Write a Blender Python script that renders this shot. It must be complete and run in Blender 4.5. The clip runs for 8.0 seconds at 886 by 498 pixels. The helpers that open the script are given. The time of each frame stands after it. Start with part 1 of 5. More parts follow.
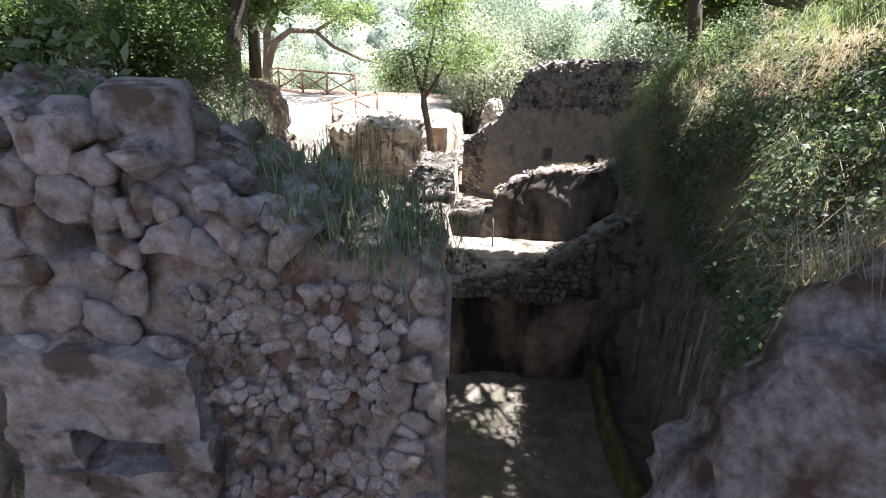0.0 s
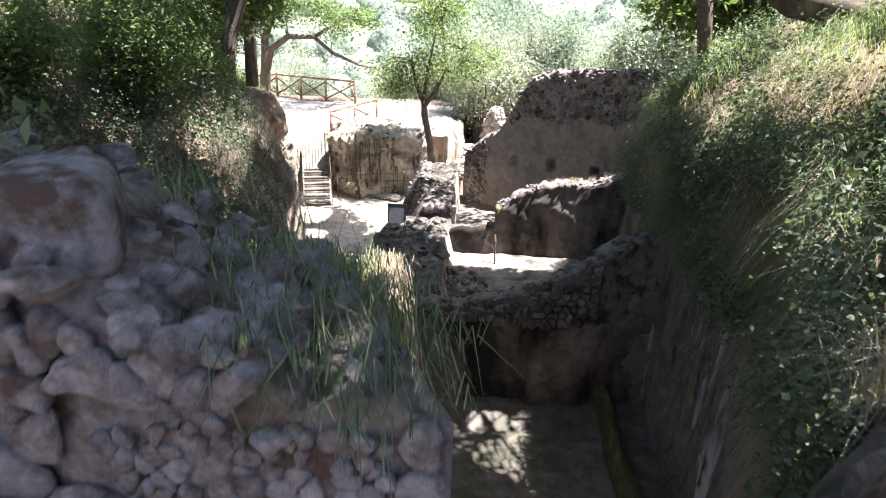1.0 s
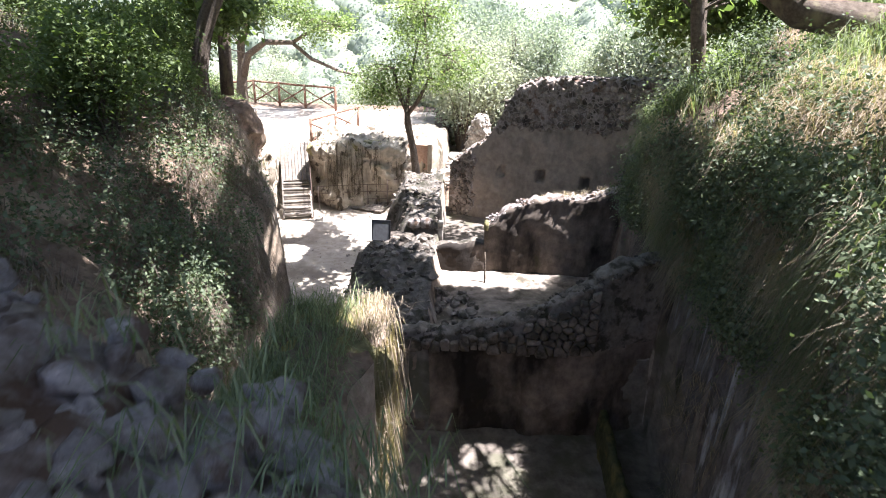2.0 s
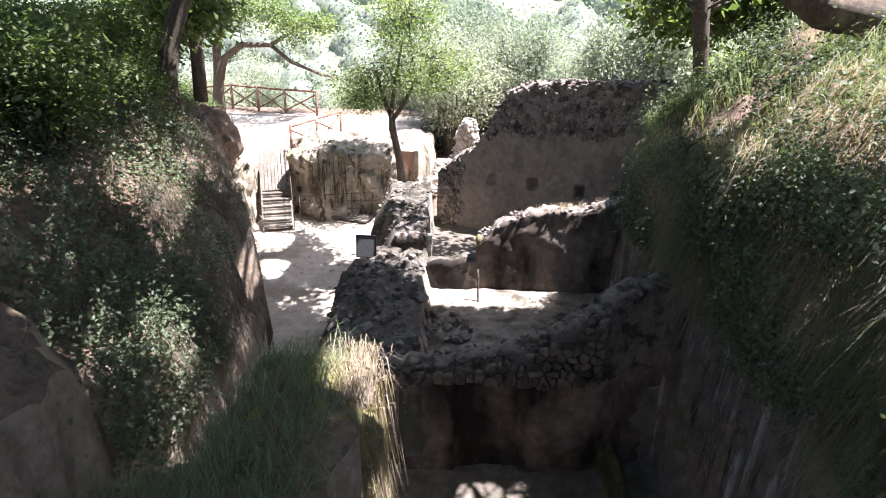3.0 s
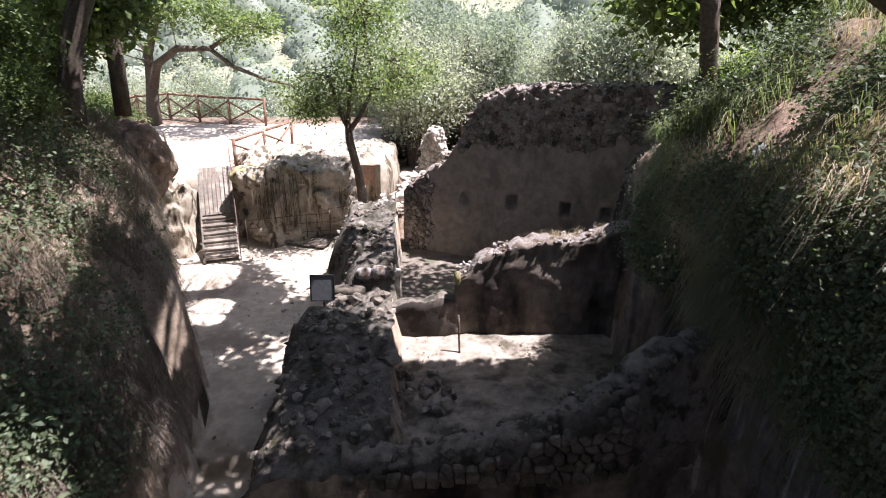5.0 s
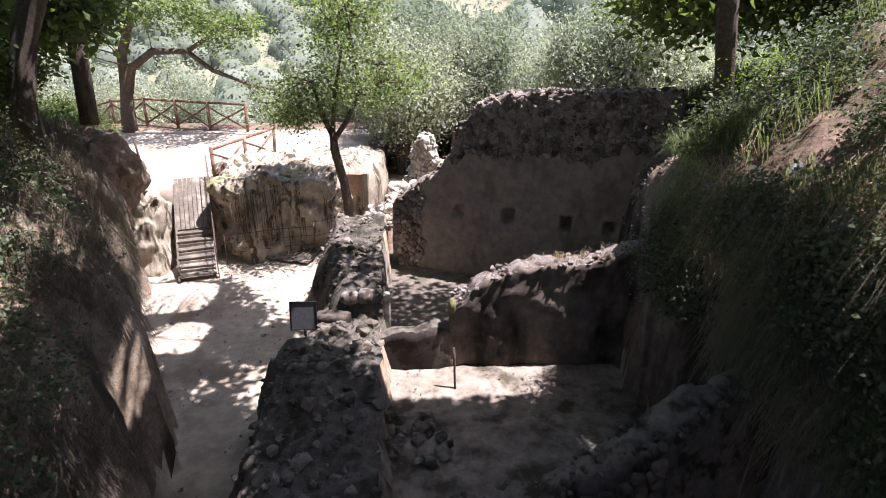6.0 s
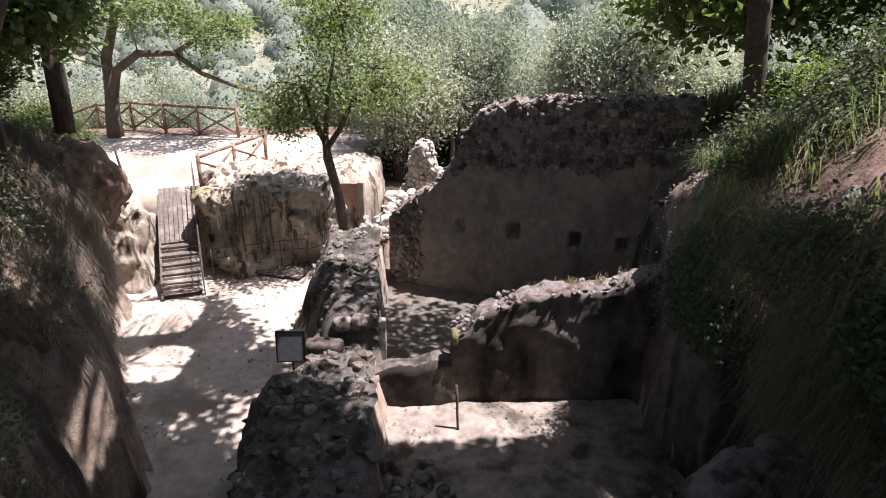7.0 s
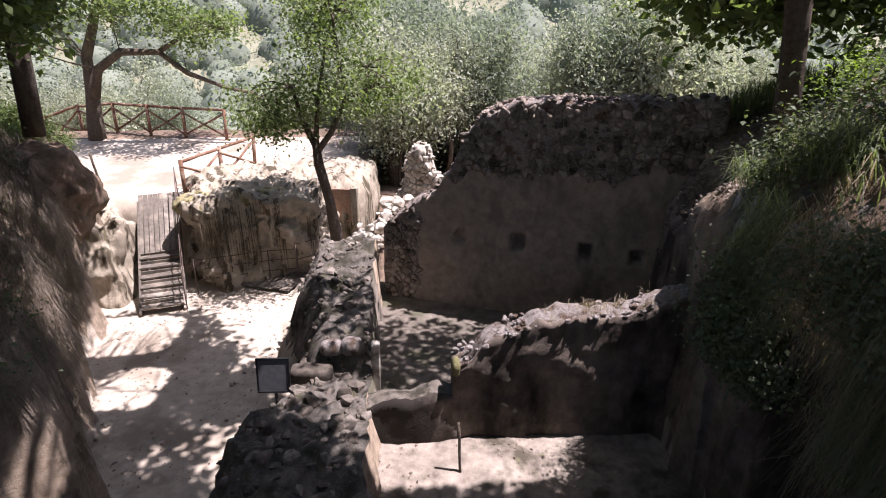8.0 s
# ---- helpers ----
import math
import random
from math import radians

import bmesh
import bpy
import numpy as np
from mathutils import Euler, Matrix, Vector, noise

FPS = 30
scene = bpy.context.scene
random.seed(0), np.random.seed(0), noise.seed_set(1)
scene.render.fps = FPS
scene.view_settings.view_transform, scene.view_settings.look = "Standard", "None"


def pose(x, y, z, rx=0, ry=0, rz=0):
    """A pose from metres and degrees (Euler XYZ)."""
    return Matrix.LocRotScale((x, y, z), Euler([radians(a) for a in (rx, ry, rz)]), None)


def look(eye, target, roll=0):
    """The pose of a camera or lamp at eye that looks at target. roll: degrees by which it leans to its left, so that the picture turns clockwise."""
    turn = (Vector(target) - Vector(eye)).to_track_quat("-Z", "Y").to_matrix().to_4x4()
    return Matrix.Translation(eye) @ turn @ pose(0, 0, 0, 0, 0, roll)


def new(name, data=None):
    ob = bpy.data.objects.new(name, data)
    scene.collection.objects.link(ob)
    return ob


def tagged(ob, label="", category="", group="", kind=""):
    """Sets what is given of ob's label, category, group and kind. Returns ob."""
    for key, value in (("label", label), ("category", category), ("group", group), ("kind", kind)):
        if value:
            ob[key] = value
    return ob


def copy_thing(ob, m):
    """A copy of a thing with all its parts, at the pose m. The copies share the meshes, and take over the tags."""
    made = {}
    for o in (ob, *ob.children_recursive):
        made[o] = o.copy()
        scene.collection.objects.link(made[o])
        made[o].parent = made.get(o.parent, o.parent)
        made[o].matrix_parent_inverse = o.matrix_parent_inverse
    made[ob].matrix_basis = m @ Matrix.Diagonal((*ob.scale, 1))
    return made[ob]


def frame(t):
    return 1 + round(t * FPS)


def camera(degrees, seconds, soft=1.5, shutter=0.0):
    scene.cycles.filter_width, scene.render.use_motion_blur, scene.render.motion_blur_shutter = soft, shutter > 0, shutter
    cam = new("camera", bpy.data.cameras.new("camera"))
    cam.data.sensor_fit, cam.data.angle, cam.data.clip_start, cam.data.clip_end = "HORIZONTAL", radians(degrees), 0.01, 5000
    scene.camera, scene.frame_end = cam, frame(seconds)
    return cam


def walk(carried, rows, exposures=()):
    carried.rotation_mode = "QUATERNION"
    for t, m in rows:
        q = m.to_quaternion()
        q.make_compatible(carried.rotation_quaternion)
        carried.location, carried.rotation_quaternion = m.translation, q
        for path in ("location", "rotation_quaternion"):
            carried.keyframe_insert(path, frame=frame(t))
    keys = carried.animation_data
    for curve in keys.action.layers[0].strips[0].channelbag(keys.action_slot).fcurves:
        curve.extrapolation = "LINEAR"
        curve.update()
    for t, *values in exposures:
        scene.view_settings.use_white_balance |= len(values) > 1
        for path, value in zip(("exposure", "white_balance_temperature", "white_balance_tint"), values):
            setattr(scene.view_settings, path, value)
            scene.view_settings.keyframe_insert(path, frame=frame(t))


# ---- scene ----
cam = camera(76.1, 8.0, soft=1.0, shutter=0.45)
PATH = [
    (0, (0.271, 0.103, 6.721), (0.185, 1.944, 5.945), 1.7),
    (0.5, (0.286, 0.365, 6.792), (0.197, 2.207, 6.018), 1.8),
    (1, (0.238, 0.72, 6.889), (0.149, 2.563, 6.118), 1.7),
    (1.5, (0.166, 1.081, 6.976), (0.107, 2.926, 6.208), 1.7),
    (2.8, (-0.001, 2.248, 7.041), (0.007, 4.097, 6.277), 1.3),
    (3, (-0.018, 2.458, 7.034), (0.002, 4.306, 6.27), 1.3),
    (3.5, (-0.048, 3.017, 7.016), (-0.013, 4.865, 6.253), 1.2),
    (4, (-0.087, 3.631, 6.974), (-0.031, 5.479, 6.212), 1.1),
    (4.5, (-0.128, 4.197, 6.936), (-0.025, 6.043, 6.175), 0.9),
    (5.8, (-0.101, 5.621, 6.929), (0.078, 7.461, 6.168), 0.5),
    (6, (-0.09, 5.834, 6.932), (0.09, 7.676, 6.173), 0.6),
    (6.5, (-0.077, 6.321, 6.943), (0.108, 8.162, 6.185), 0.6),
    (7, (-0.045, 6.841, 6.951), (0.142, 8.682, 6.192), 0.6),
    (7.5, (-0.028, 7.321, 6.905), (0.165, 9.162, 6.148), 0.6),
    (8, (0.016, 7.839, 6.823), (0.213, 9.679, 6.066), 0.6),
]
walk(cam, [(t, look(eye, target, roll)) for t, eye, target, roll in PATH], exposures=[(0, 2.5, 6050, 15), (1.5, 2.66, 6050, 16), (3.5, 2.26, 6100, 21), (4.5, 1.92, 6150, 22), (6.5, 1.5, 6250, 24), (8, 1.28, 6300, 27)])

# ---- light ----
SUN_EL, SUN_AZ = 68.0, -3.0          # degrees; azimuth from +x towards +y
sx = math.cos(radians(SUN_EL)) * math.cos(radians(SUN_AZ))
sy = math.cos(radians(SUN_EL)) * math.sin(radians(SUN_AZ))
sz = math.sin(radians(SUN_EL))
world = bpy.data.worlds.new("world")
scene.world = world
world.use_nodes = True
wn, wl = world.node_tree.nodes, world.node_tree.links
sky = wn.new("ShaderNodeTexSky")
sky.sky_type, sky.sun_disc = "NISHITA", False
sky.sun_elevation, sky.sun_rotation = radians(SUN_EL), math.atan2(sx, sy)
sky.air_density, sky.dust_density = 1.0, 2.0
wl.new(sky.outputs[0], wn["Background"].inputs[0])
wn["Background"].inputs[1].default_value = 0.075
sun_data = bpy.data.lights.new("sun", "SUN")
sun_data.energy, sun_data.angle, sun_data.color = 5.0, radians(0.53), (1.0, 0.965, 0.91)
sun = new("sun", sun_data)
sun.matrix_world = look((sx * 60, sy * 60, sz * 60), (0, 0, 0))


# ---- materials ----
def node(nt, kind, **inputs):
    n = nt.nodes.new(kind)
    for k, v in inputs.items():
        n.inputs[k.replace("_", " ")].default_value = v
    return n


def ramp(nt, fac, stops):
    r = nt.nodes.new("ShaderNodeValToRGB")
    el = r.color_ramp.elements
    while len(el) < len(stops):
        el.new(0.5)
    for e, (p, c) in zip(el, stops):
        e.position, e.color = p, (*c, 1)
    nt.links.new(fac, r.inputs[0])
    return r.outputs[0]


def mixed(nt, a, b, fac, blend="MIX"):
    m = nt.nodes.new("ShaderNodeMix")
    m.data_type, m.blend_type = "RGBA", blend
    for s, v in ((m.inputs[6], a), (m.inputs[7], b), (m.inputs[0], fac)):
        if isinstance(v, (int, float)):
            s.default_value = v
        elif isinstance(v, tuple):
            s.default_value = (*v, 1)
        else:
            nt.links.new(v, s)
    return m.outputs[2]


def surface(name, dark, light, scale=6.0, stain=None, stain_scale=0.9, stain_at=(0.5, 0.62), rough=0.9, bump=0.5, bump_dist=0.02, each=0.0, moss=None, moss_at=(0.55, 0.68), streak=1.0):
    """Mineral or timber surface: grain, stains with shapes of their own, relief, and a variation from piece to piece."""
    m = bpy.data.materials.new(name)
    m.use_nodes = True
    nt = m.node_tree
    b = nt.nodes["Principled BSDF"]
    geo = nt.nodes.new("ShaderNodeNewGeometry")
    pos = geo.outputs["Position"]
    n1 = node(nt, "ShaderNodeTexNoise", Scale=scale, Detail=8.0, Roughness=0.65)
    nt.links.new(pos, n1.inputs["Vector"])
    col = ramp(nt, n1.outputs[0], [(0.3, dark), (0.68, light)])
    sq = nt.nodes.new("ShaderNodeMapping")
    sq.inputs["Scale"].default_value = (1, 1, streak)
    nt.links.new(pos, sq.inputs[0])
    if stain:
        n2 = node(nt, "ShaderNodeTexNoise", Scale=stain_scale, Detail=6.0, Roughness=0.6)
        nt.links.new(sq.outputs[0], n2.inputs["Vector"])
        f = ramp(nt, n2.outputs[0], [(stain_at[0], (0, 0, 0)), (stain_at[1], (1, 1, 1))])
        col = mixed(nt, col, stain, f)
    if moss:
        n3 = node(nt, "ShaderNodeTexNoise", Scale=stain_scale * 2.3, Detail=7.0, Roughness=0.7)
        nt.links.new(sq.outputs[0], n3.inputs["Vector"])
        f = ramp(nt, n3.outputs[0], [(moss_at[0], (0, 0, 0)), (moss_at[1], (1, 1, 1))])
        col = mixed(nt, col, moss, f)
    if each:
        info = nt.nodes.new("ShaderNodeObjectInfo")
        add = nt.nodes.new("ShaderNodeMath")
        nt.links.new(info.outputs["Random"], add.inputs[0])
        nt.links.new(geo.outputs["Random Per Island"], add.inputs[1])
        fr = nt.nodes.new("ShaderNodeMath")
        fr.operation = "FRACT"
        nt.links.new(add.outputs[0], fr.inputs[0])
        lo, hi = 1 - each, 1 + each
        tone = ramp(nt, fr.outputs[0], [(0.0, (lo, lo * 0.98, lo * 0.95)), (0.5, (1, 0.98, 0.96)), (1.0, (hi, hi, hi))])
        col = mixed(nt, col, tone, 1.0, "MULTIPLY")
    nt.links.new(col, b.inputs["Base Color"])
    b.inputs["Roughness"].default_value = rough
    b.inputs["Specular IOR Level"].default_value = 0.25
    n4 = node(nt, "ShaderNodeTexNoise", Scale=scale * 5, Detail=9.0, Roughness=0.7)
    nt.links.new(pos, n4.inputs["Vector"])
    bp = node(nt, "ShaderNodeBump", Strength=bump, Distance=bump_dist)
    nt.links.new(n4.outputs[0], bp.inputs["Height"])
    nt.links.new(bp.outputs[0], b.inputs["Normal"])
    return m


def leaf_material(name, dark, light, glow=0.35, rough=0.5, spec=0.25, patch=1.3, differ=0.55, through_tint=(1.0, 1.12, 0.5)):
    """Thin leaf that lets light through; each leaf has a tone of its own."""
    m = bpy.data.materials.new(name)
    m.use_nodes = True
    nt = m.node_tree
    b = nt.nodes["Principled BSDF"]
    geo = nt.nodes.new("ShaderNodeNewGeometry")
    big = node(nt, "ShaderNodeTexNoise", Scale=patch, Detail=3.0)
    nt.links.new(geo.outputs["Position"], big.inputs["Vector"])
    avg = nt.nodes.new("ShaderNodeMath")
    avg.operation = "MULTIPLY_ADD"
    nt.links.new(geo.outputs["Random Per Island"], avg.inputs[0])
    avg.inputs[1].default_value = differ
    half = nt.nodes.new("ShaderNodeMath")
    half.operation = "MULTIPLY_ADD"
    nt.links.new(big.outputs[0], half.inputs[0])
    half.inputs[1].default_value, half.inputs[2].default_value = 1.45 - differ, -0.225
    nt.links.new(half.outputs[0], avg.inputs[2])
    col = ramp(nt, avg.outputs[0], [(0.1, dark), (0.9, light)])
    nt.links.new(col, b.inputs["Base Color"])
    b.inputs["Roughness"].default_value = rough
    b.inputs["Specular IOR Level"].default_value = spec
    tr = nt.nodes.new("ShaderNodeBsdfTranslucent")
    warm = mixed(nt, col, through_tint, 1.0, "MULTIPLY")
    nt.links.new(warm, tr.inputs[0])
    mx = nt.nodes.new("ShaderNodeMixShader")
    mx.inputs[0].default_value = glow
    nt.links.new(b.outputs[0], mx.inputs[1])
    nt.links.new(tr.outputs[0], mx.inputs[2])
    nt.links.new(mx.outputs[0], nt.nodes["Material Output"].inputs[0])
    return m


def plain(name, color, rough=0.5, metal=0.0, bump=0.0):
    m = bpy.data.materials.new(name)
    m.use_nodes = True
    nt = m.node_tree
    b = nt.nodes["Principled BSDF"]
    n1 = node(nt, "ShaderNodeTexNoise", Scale=14.0, Detail=6.0)
    geo = nt.nodes.new("ShaderNodeNewGeometry")
    nt.links.new(geo.outputs["Position"], n1.inputs["Vector"])
    c = ramp(nt, n1.outputs[0], [(0.3, tuple(v * 0.8 for v in color)), (0.7, tuple(min(1, v * 1.15) for v in color))])
    nt.links.new(c, b.inputs["Base Color"])
    b.inputs["Roughness"].default_value, b.inputs["Metallic"].default_value = rough, metal
    return m


M_SOIL = surface("bank_soil", (0.085, 0.06, 0.043), (0.23, 0.165, 0.12), 6, stain=(0.33, 0.225, 0.175), stain_scale=1.3, stain_at=(0.55, 0.66), moss=(0.05, 0.055, 0.03), bump=0.9, bump_dist=0.05)
M_PATH = surface("beaten_earth", (0.34, 0.29, 0.235), (0.52, 0.455, 0.38), 4, stain=(0.27, 0.225, 0.18), stain_scale=0.7, bump=0.5, bump_dist=0.02)
M_TUFA = surface("tufa_rock", (0.28, 0.235, 0.18), (0.48, 0.42, 0.335), 4, stain=(0.09, 0.072, 0.05), stain_scale=3.4, stain_at=(0.52, 0.6), streak=0.1, moss=(0.17, 0.16, 0.05), moss_at=(0.6, 0.7), bump=0.9, bump_dist=0.05)
M_CLIFF = surface("cliff_rock", (0.20, 0.152, 0.11), (0.45, 0.355, 0.27), 6, stain=(0.10, 0.078, 0.06), stain_scale=1.0, stain_at=(0.53, 0.62), streak=0.3, moss=(0.10, 0.10, 0.05), moss_at=(0.6, 0.72), bump=1.0, bump_dist=0.06)
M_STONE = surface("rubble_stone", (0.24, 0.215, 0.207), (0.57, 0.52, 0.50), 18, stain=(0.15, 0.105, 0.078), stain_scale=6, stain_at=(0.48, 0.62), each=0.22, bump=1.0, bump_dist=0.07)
M_DARKSTONE = surface("weathered_stone", (0.13, 0.113, 0.097), (0.27, 0.24, 0.21), 9, stain=(0.06, 0.055, 0.042), stain_scale=4, each=0.35, bump=0.9, bump_dist=0.025)
M_PALESTONE = surface("pale_stone", (0.36, 0.33, 0.29), (0.58, 0.54, 0.48), 7, stain=(0.22, 0.19, 0.16), stain_scale=4, each=0.2, bump=0.8, bump_dist=0.02)
M_MORTAR = surface("earth_mortar", (0.19, 0.158, 0.138), (0.46, 0.40, 0.37), 20, stain=(0.15, 0.095, 0.065), stain_scale=4.0, bump=1.0, bump_dist=0.05)
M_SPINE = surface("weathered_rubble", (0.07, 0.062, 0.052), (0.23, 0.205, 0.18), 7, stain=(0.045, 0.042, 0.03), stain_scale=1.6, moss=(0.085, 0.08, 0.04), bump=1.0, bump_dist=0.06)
M_SCRUBLAND = surface("dry_scrub_ground", (0.13, 0.135, 0.09), (0.27, 0.265, 0.19), 0.4, stain=(0.20, 0.19, 0.13), stain_scale=0.08, bump=0.3)
M_HEWN = surface("hewn_tufa", (0.29, 0.253, 0.232), (0.58, 0.52, 0.487), 22, stain=(0.16, 0.125, 0.105), stain_scale=5, bump=1.0, bump_dist=0.08)
M_PLASTER = surface("old_lime_plaster", (0.20, 0.163, 0.132), (0.35, 0.287, 0.232), 5, stain=(0.12, 0.105, 0.09), stain_scale=1.1, streak=0.5, stain_at=(0.52, 0.7), bump=0.5, bump_dist=0.015)
# Black moss stains, widened and darkened to carry shade as well.
M_STAINED = surface("stained_shaded_plaster", (0.10, 0.08, 0.066), (0.24, 0.195, 0.16), 4, stain=(0.022, 0.018, 0.015), stain_scale=0.8, stain_at=(0.39, 0.57), streak=0.5, moss=(0.05, 0.05, 0.022), moss_at=(0.6, 0.75), bump=0.6, bump_dist=0.02)
# Floor earth darkened in colour for the shade it lies in.
M_PITFLOOR = surface("shaded_earth", (0.075, 0.064, 0.053), (0.2, 0.172, 0.145), 4, stain=(0.09, 0.085, 0.06), stain_scale=1.2, bump=0.6, bump_dist=0.02)
M_BASIN = surface("pale_basin_floor", (0.12, 0.10, 0.083), (0.33, 0.285, 0.24), 4, stain=(0.07, 0.06, 0.045), stain_scale=1.6, moss=(0.13, 0.13, 0.06), moss_at=(0.6, 0.72), bump=0.6, bump_dist=0.02)
M_MOSSROCK = surface("mossy_rock", (0.10, 0.10, 0.05), (0.24, 0.21, 0.10), 6, stain=(0.30, 0.235, 0.06), stain_scale=2.2, streak=0.25, bump=0.9, bump_dist=0.04)
M_MOSSPALE = surface("pale_mossy_tufa", (0.22, 0.19, 0.09), (0.46, 0.40, 0.24), 7, stain=(0.12, 0.11, 0.05), stain_scale=4, bump=1.0, bump_dist=0.05)
M_DARKMOSS = surface("dark_moss", (0.035, 0.04, 0.022), (0.10, 0.105, 0.05), 9, stain=(0.14, 0.125, 0.05), stain_scale=3, bump=1.0, bump_dist=0.04)
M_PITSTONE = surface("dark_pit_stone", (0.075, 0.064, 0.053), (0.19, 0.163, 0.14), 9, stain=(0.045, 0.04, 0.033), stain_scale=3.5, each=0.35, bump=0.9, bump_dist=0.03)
M_WALLSTONE = surface("brown_wall_stone", (0.12, 0.10, 0.084), (0.36, 0.31, 0.265), 9, stain=(0.065, 0.054, 0.045), stain_scale=3.5, each=0.45, bump=0.9, bump_dist=0.03)
M_BANKROCK = surface("grey_bank_rock", (0.15, 0.12, 0.113), (0.55, 0.50, 0.49), 17, stain=(0.13, 0.085, 0.065), stain_scale=2.6, stain_at=(0.48, 0.6), bump=1.0, bump_dist=0.09)
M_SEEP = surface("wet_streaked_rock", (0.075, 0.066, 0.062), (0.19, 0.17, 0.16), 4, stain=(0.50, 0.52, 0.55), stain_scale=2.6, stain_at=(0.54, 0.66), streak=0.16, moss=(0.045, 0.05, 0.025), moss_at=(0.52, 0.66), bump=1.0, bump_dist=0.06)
M_BARK = surface("bark", (0.065, 0.05, 0.038), (0.17, 0.135, 0.105), 16, stain=(0.22, 0.19, 0.12), stain_scale=2.5, stain_at=(0.58, 0.7), streak=0.35, bump=1.0, bump_dist=0.04)
M_RAIL = surface("stained_timber", (0.12, 0.062, 0.043), (0.25, 0.14, 0.098), 10, stain=(0.30, 0.22, 0.17), stain_scale=3, each=0.2, bump=0.5, bump_dist=0.01)
M_TREAD = surface("grey_weathered_timber", (0.075, 0.066, 0.057), (0.19, 0.168, 0.147), 12, stain=(0.25, 0.22, 0.185), stain_scale=2.5, each=0.25, bump=0.5, bump_dist=0.01)
M_BRICK = surface("fired_brick", (0.24, 0.15, 0.11), (0.40, 0.27, 0.205), 12, each=0.25, bump=0.6, bump_dist=0.01)
M_STEEL = plain("rusty_steel", (0.13, 0.095, 0.08), 0.65, 0.35)
M_FRAME = plain("black_painted_steel", (0.015, 0.015, 0.018), 0.4, 0.3)
# Panel grey set darker for the shade the board stands in.
M_PANEL = plain("shaded_grey_panel", (0.085, 0.088, 0.095), 0.6)
M_CAVE = surface("cave_earth", (0.12, 0.07, 0.04), (0.22, 0.135, 0.08), 4, bump=0.8, bump_dist=0.04)

L_TREE = leaf_material("tree_leaf", (0.07, 0.105, 0.042), (0.20, 0.25, 0.11), 0.47)
L_FRESH = leaf_material("fresh_leaf", (0.085, 0.125, 0.055), (0.27, 0.33, 0.16), 0.5)
L_BUSH = leaf_material("bush_leaf", (0.05, 0.072, 0.042), (0.17, 0.205, 0.12), 0.38)
# Silver and hillside leaves are paled to carry the haze of the distance.
L_SILVER = leaf_material("silver_leaf", (0.24, 0.26, 0.20), (0.58, 0.60, 0.50), 0.48, spec=0.05, patch=0.5, differ=0.28, through_tint=(0.98, 1.06, 0.72))
L_FAR = leaf_material("hazed_hillside_leaf", (0.17, 0.20, 0.155), (0.36, 0.395, 0.325), 0.45, spec=0.03, patch=0.22, differ=0.14, through_tint=(0.95, 1.08, 0.7))
L_GRASS = leaf_material("green_grass", (0.08, 0.115, 0.06), (0.28, 0.31, 0.185), 0.45)
L_DRY = leaf_material("dry_grass", (0.20, 0.15, 0.11), (0.46, 0.38, 0.29), 0.35)
L_ROOT = leaf_material("dead_stalk", (0.10, 0.078, 0.064), (0.29, 0.235, 0.195), 0.25)
L_DEADROOT = leaf_material("dead_creeper", (0.05, 0.04, 0.028), (0.16, 0.125, 0.085), 0.2)
L_FERN = leaf_material("bright_fern", (0.12, 0.20, 0.03), (0.30, 0.42, 0.08), 0.45)


# ---- mesh helpers ----
RNG = np.random.default_rng(7)


def quick_mesh(name, verts, faces_flat, sizes, material, smooth=False):
    me = bpy.data.meshes.new(name)
    verts = np.asarray(verts, np.float32)
    flat = np.asarray(faces_flat, np.int32)
    sizes = np.asarray(sizes, np.int32)
    me.vertices.add(len(verts))
    me.vertices.foreach_set("co", verts.ravel())
    me.loops.add(len(flat))
    me.loops.foreach_set("vertex_index", flat)
    me.polygons.add(len(sizes))
    starts = np.concatenate(([0], np.cumsum(sizes)[:-1])).astype(np.int32)
    me.polygons.foreach_set("loop_start", starts)
    me.polygons.foreach_set("loop_total", sizes)
    if smooth:
        me.polygons.foreach_set("use_smooth", np.ones(len(sizes), bool))
    me.update(calc_edges=True)
    me.validate()
    if material:
        me.materials.append(material)
    return me


def part(name, bm, material, parent=None, label="", smooth=False):
    """Links a bmesh, or a mesh, as one object, under a thing or a part if given."""
    if isinstance(bm, bpy.types.Mesh):
        me = bm
    else:
        me = bpy.data.meshes.new(name)
        if smooth:
            for f in bm.faces:
                f.smooth = True
        bm.to_mesh(me)
        bm.free()
        me.materials.append(material)
    ob = new(name, me)
    if parent:
        ob.parent = parent
    return tagged(ob, label)


def thing(name, at=(0, 0, 0), turn=0.0, label="", category="", group="", kind=""):
    e = new(name)
    e.empty_display_size = 0.2
    e.matrix_basis = pose(*at, 0, 0, turn)
    return tagged(e, label, category, group, kind)


def fbm(p, scale, octaves=4):
    v, a, s = 0.0, 1.0, scale
    for _ in range(octaves):
        v += a * noise.noise(Vector(p) * s)
        a, s = a * 0.5, s * 2.1
    return v


def lerp_table(v, table):
    xs, ys = zip(*table)
    return np.interp(v, xs, ys)


def smooth01(v):
    v = np.clip(v, 0, 1)
    return v * v * (3 - 2 * v)


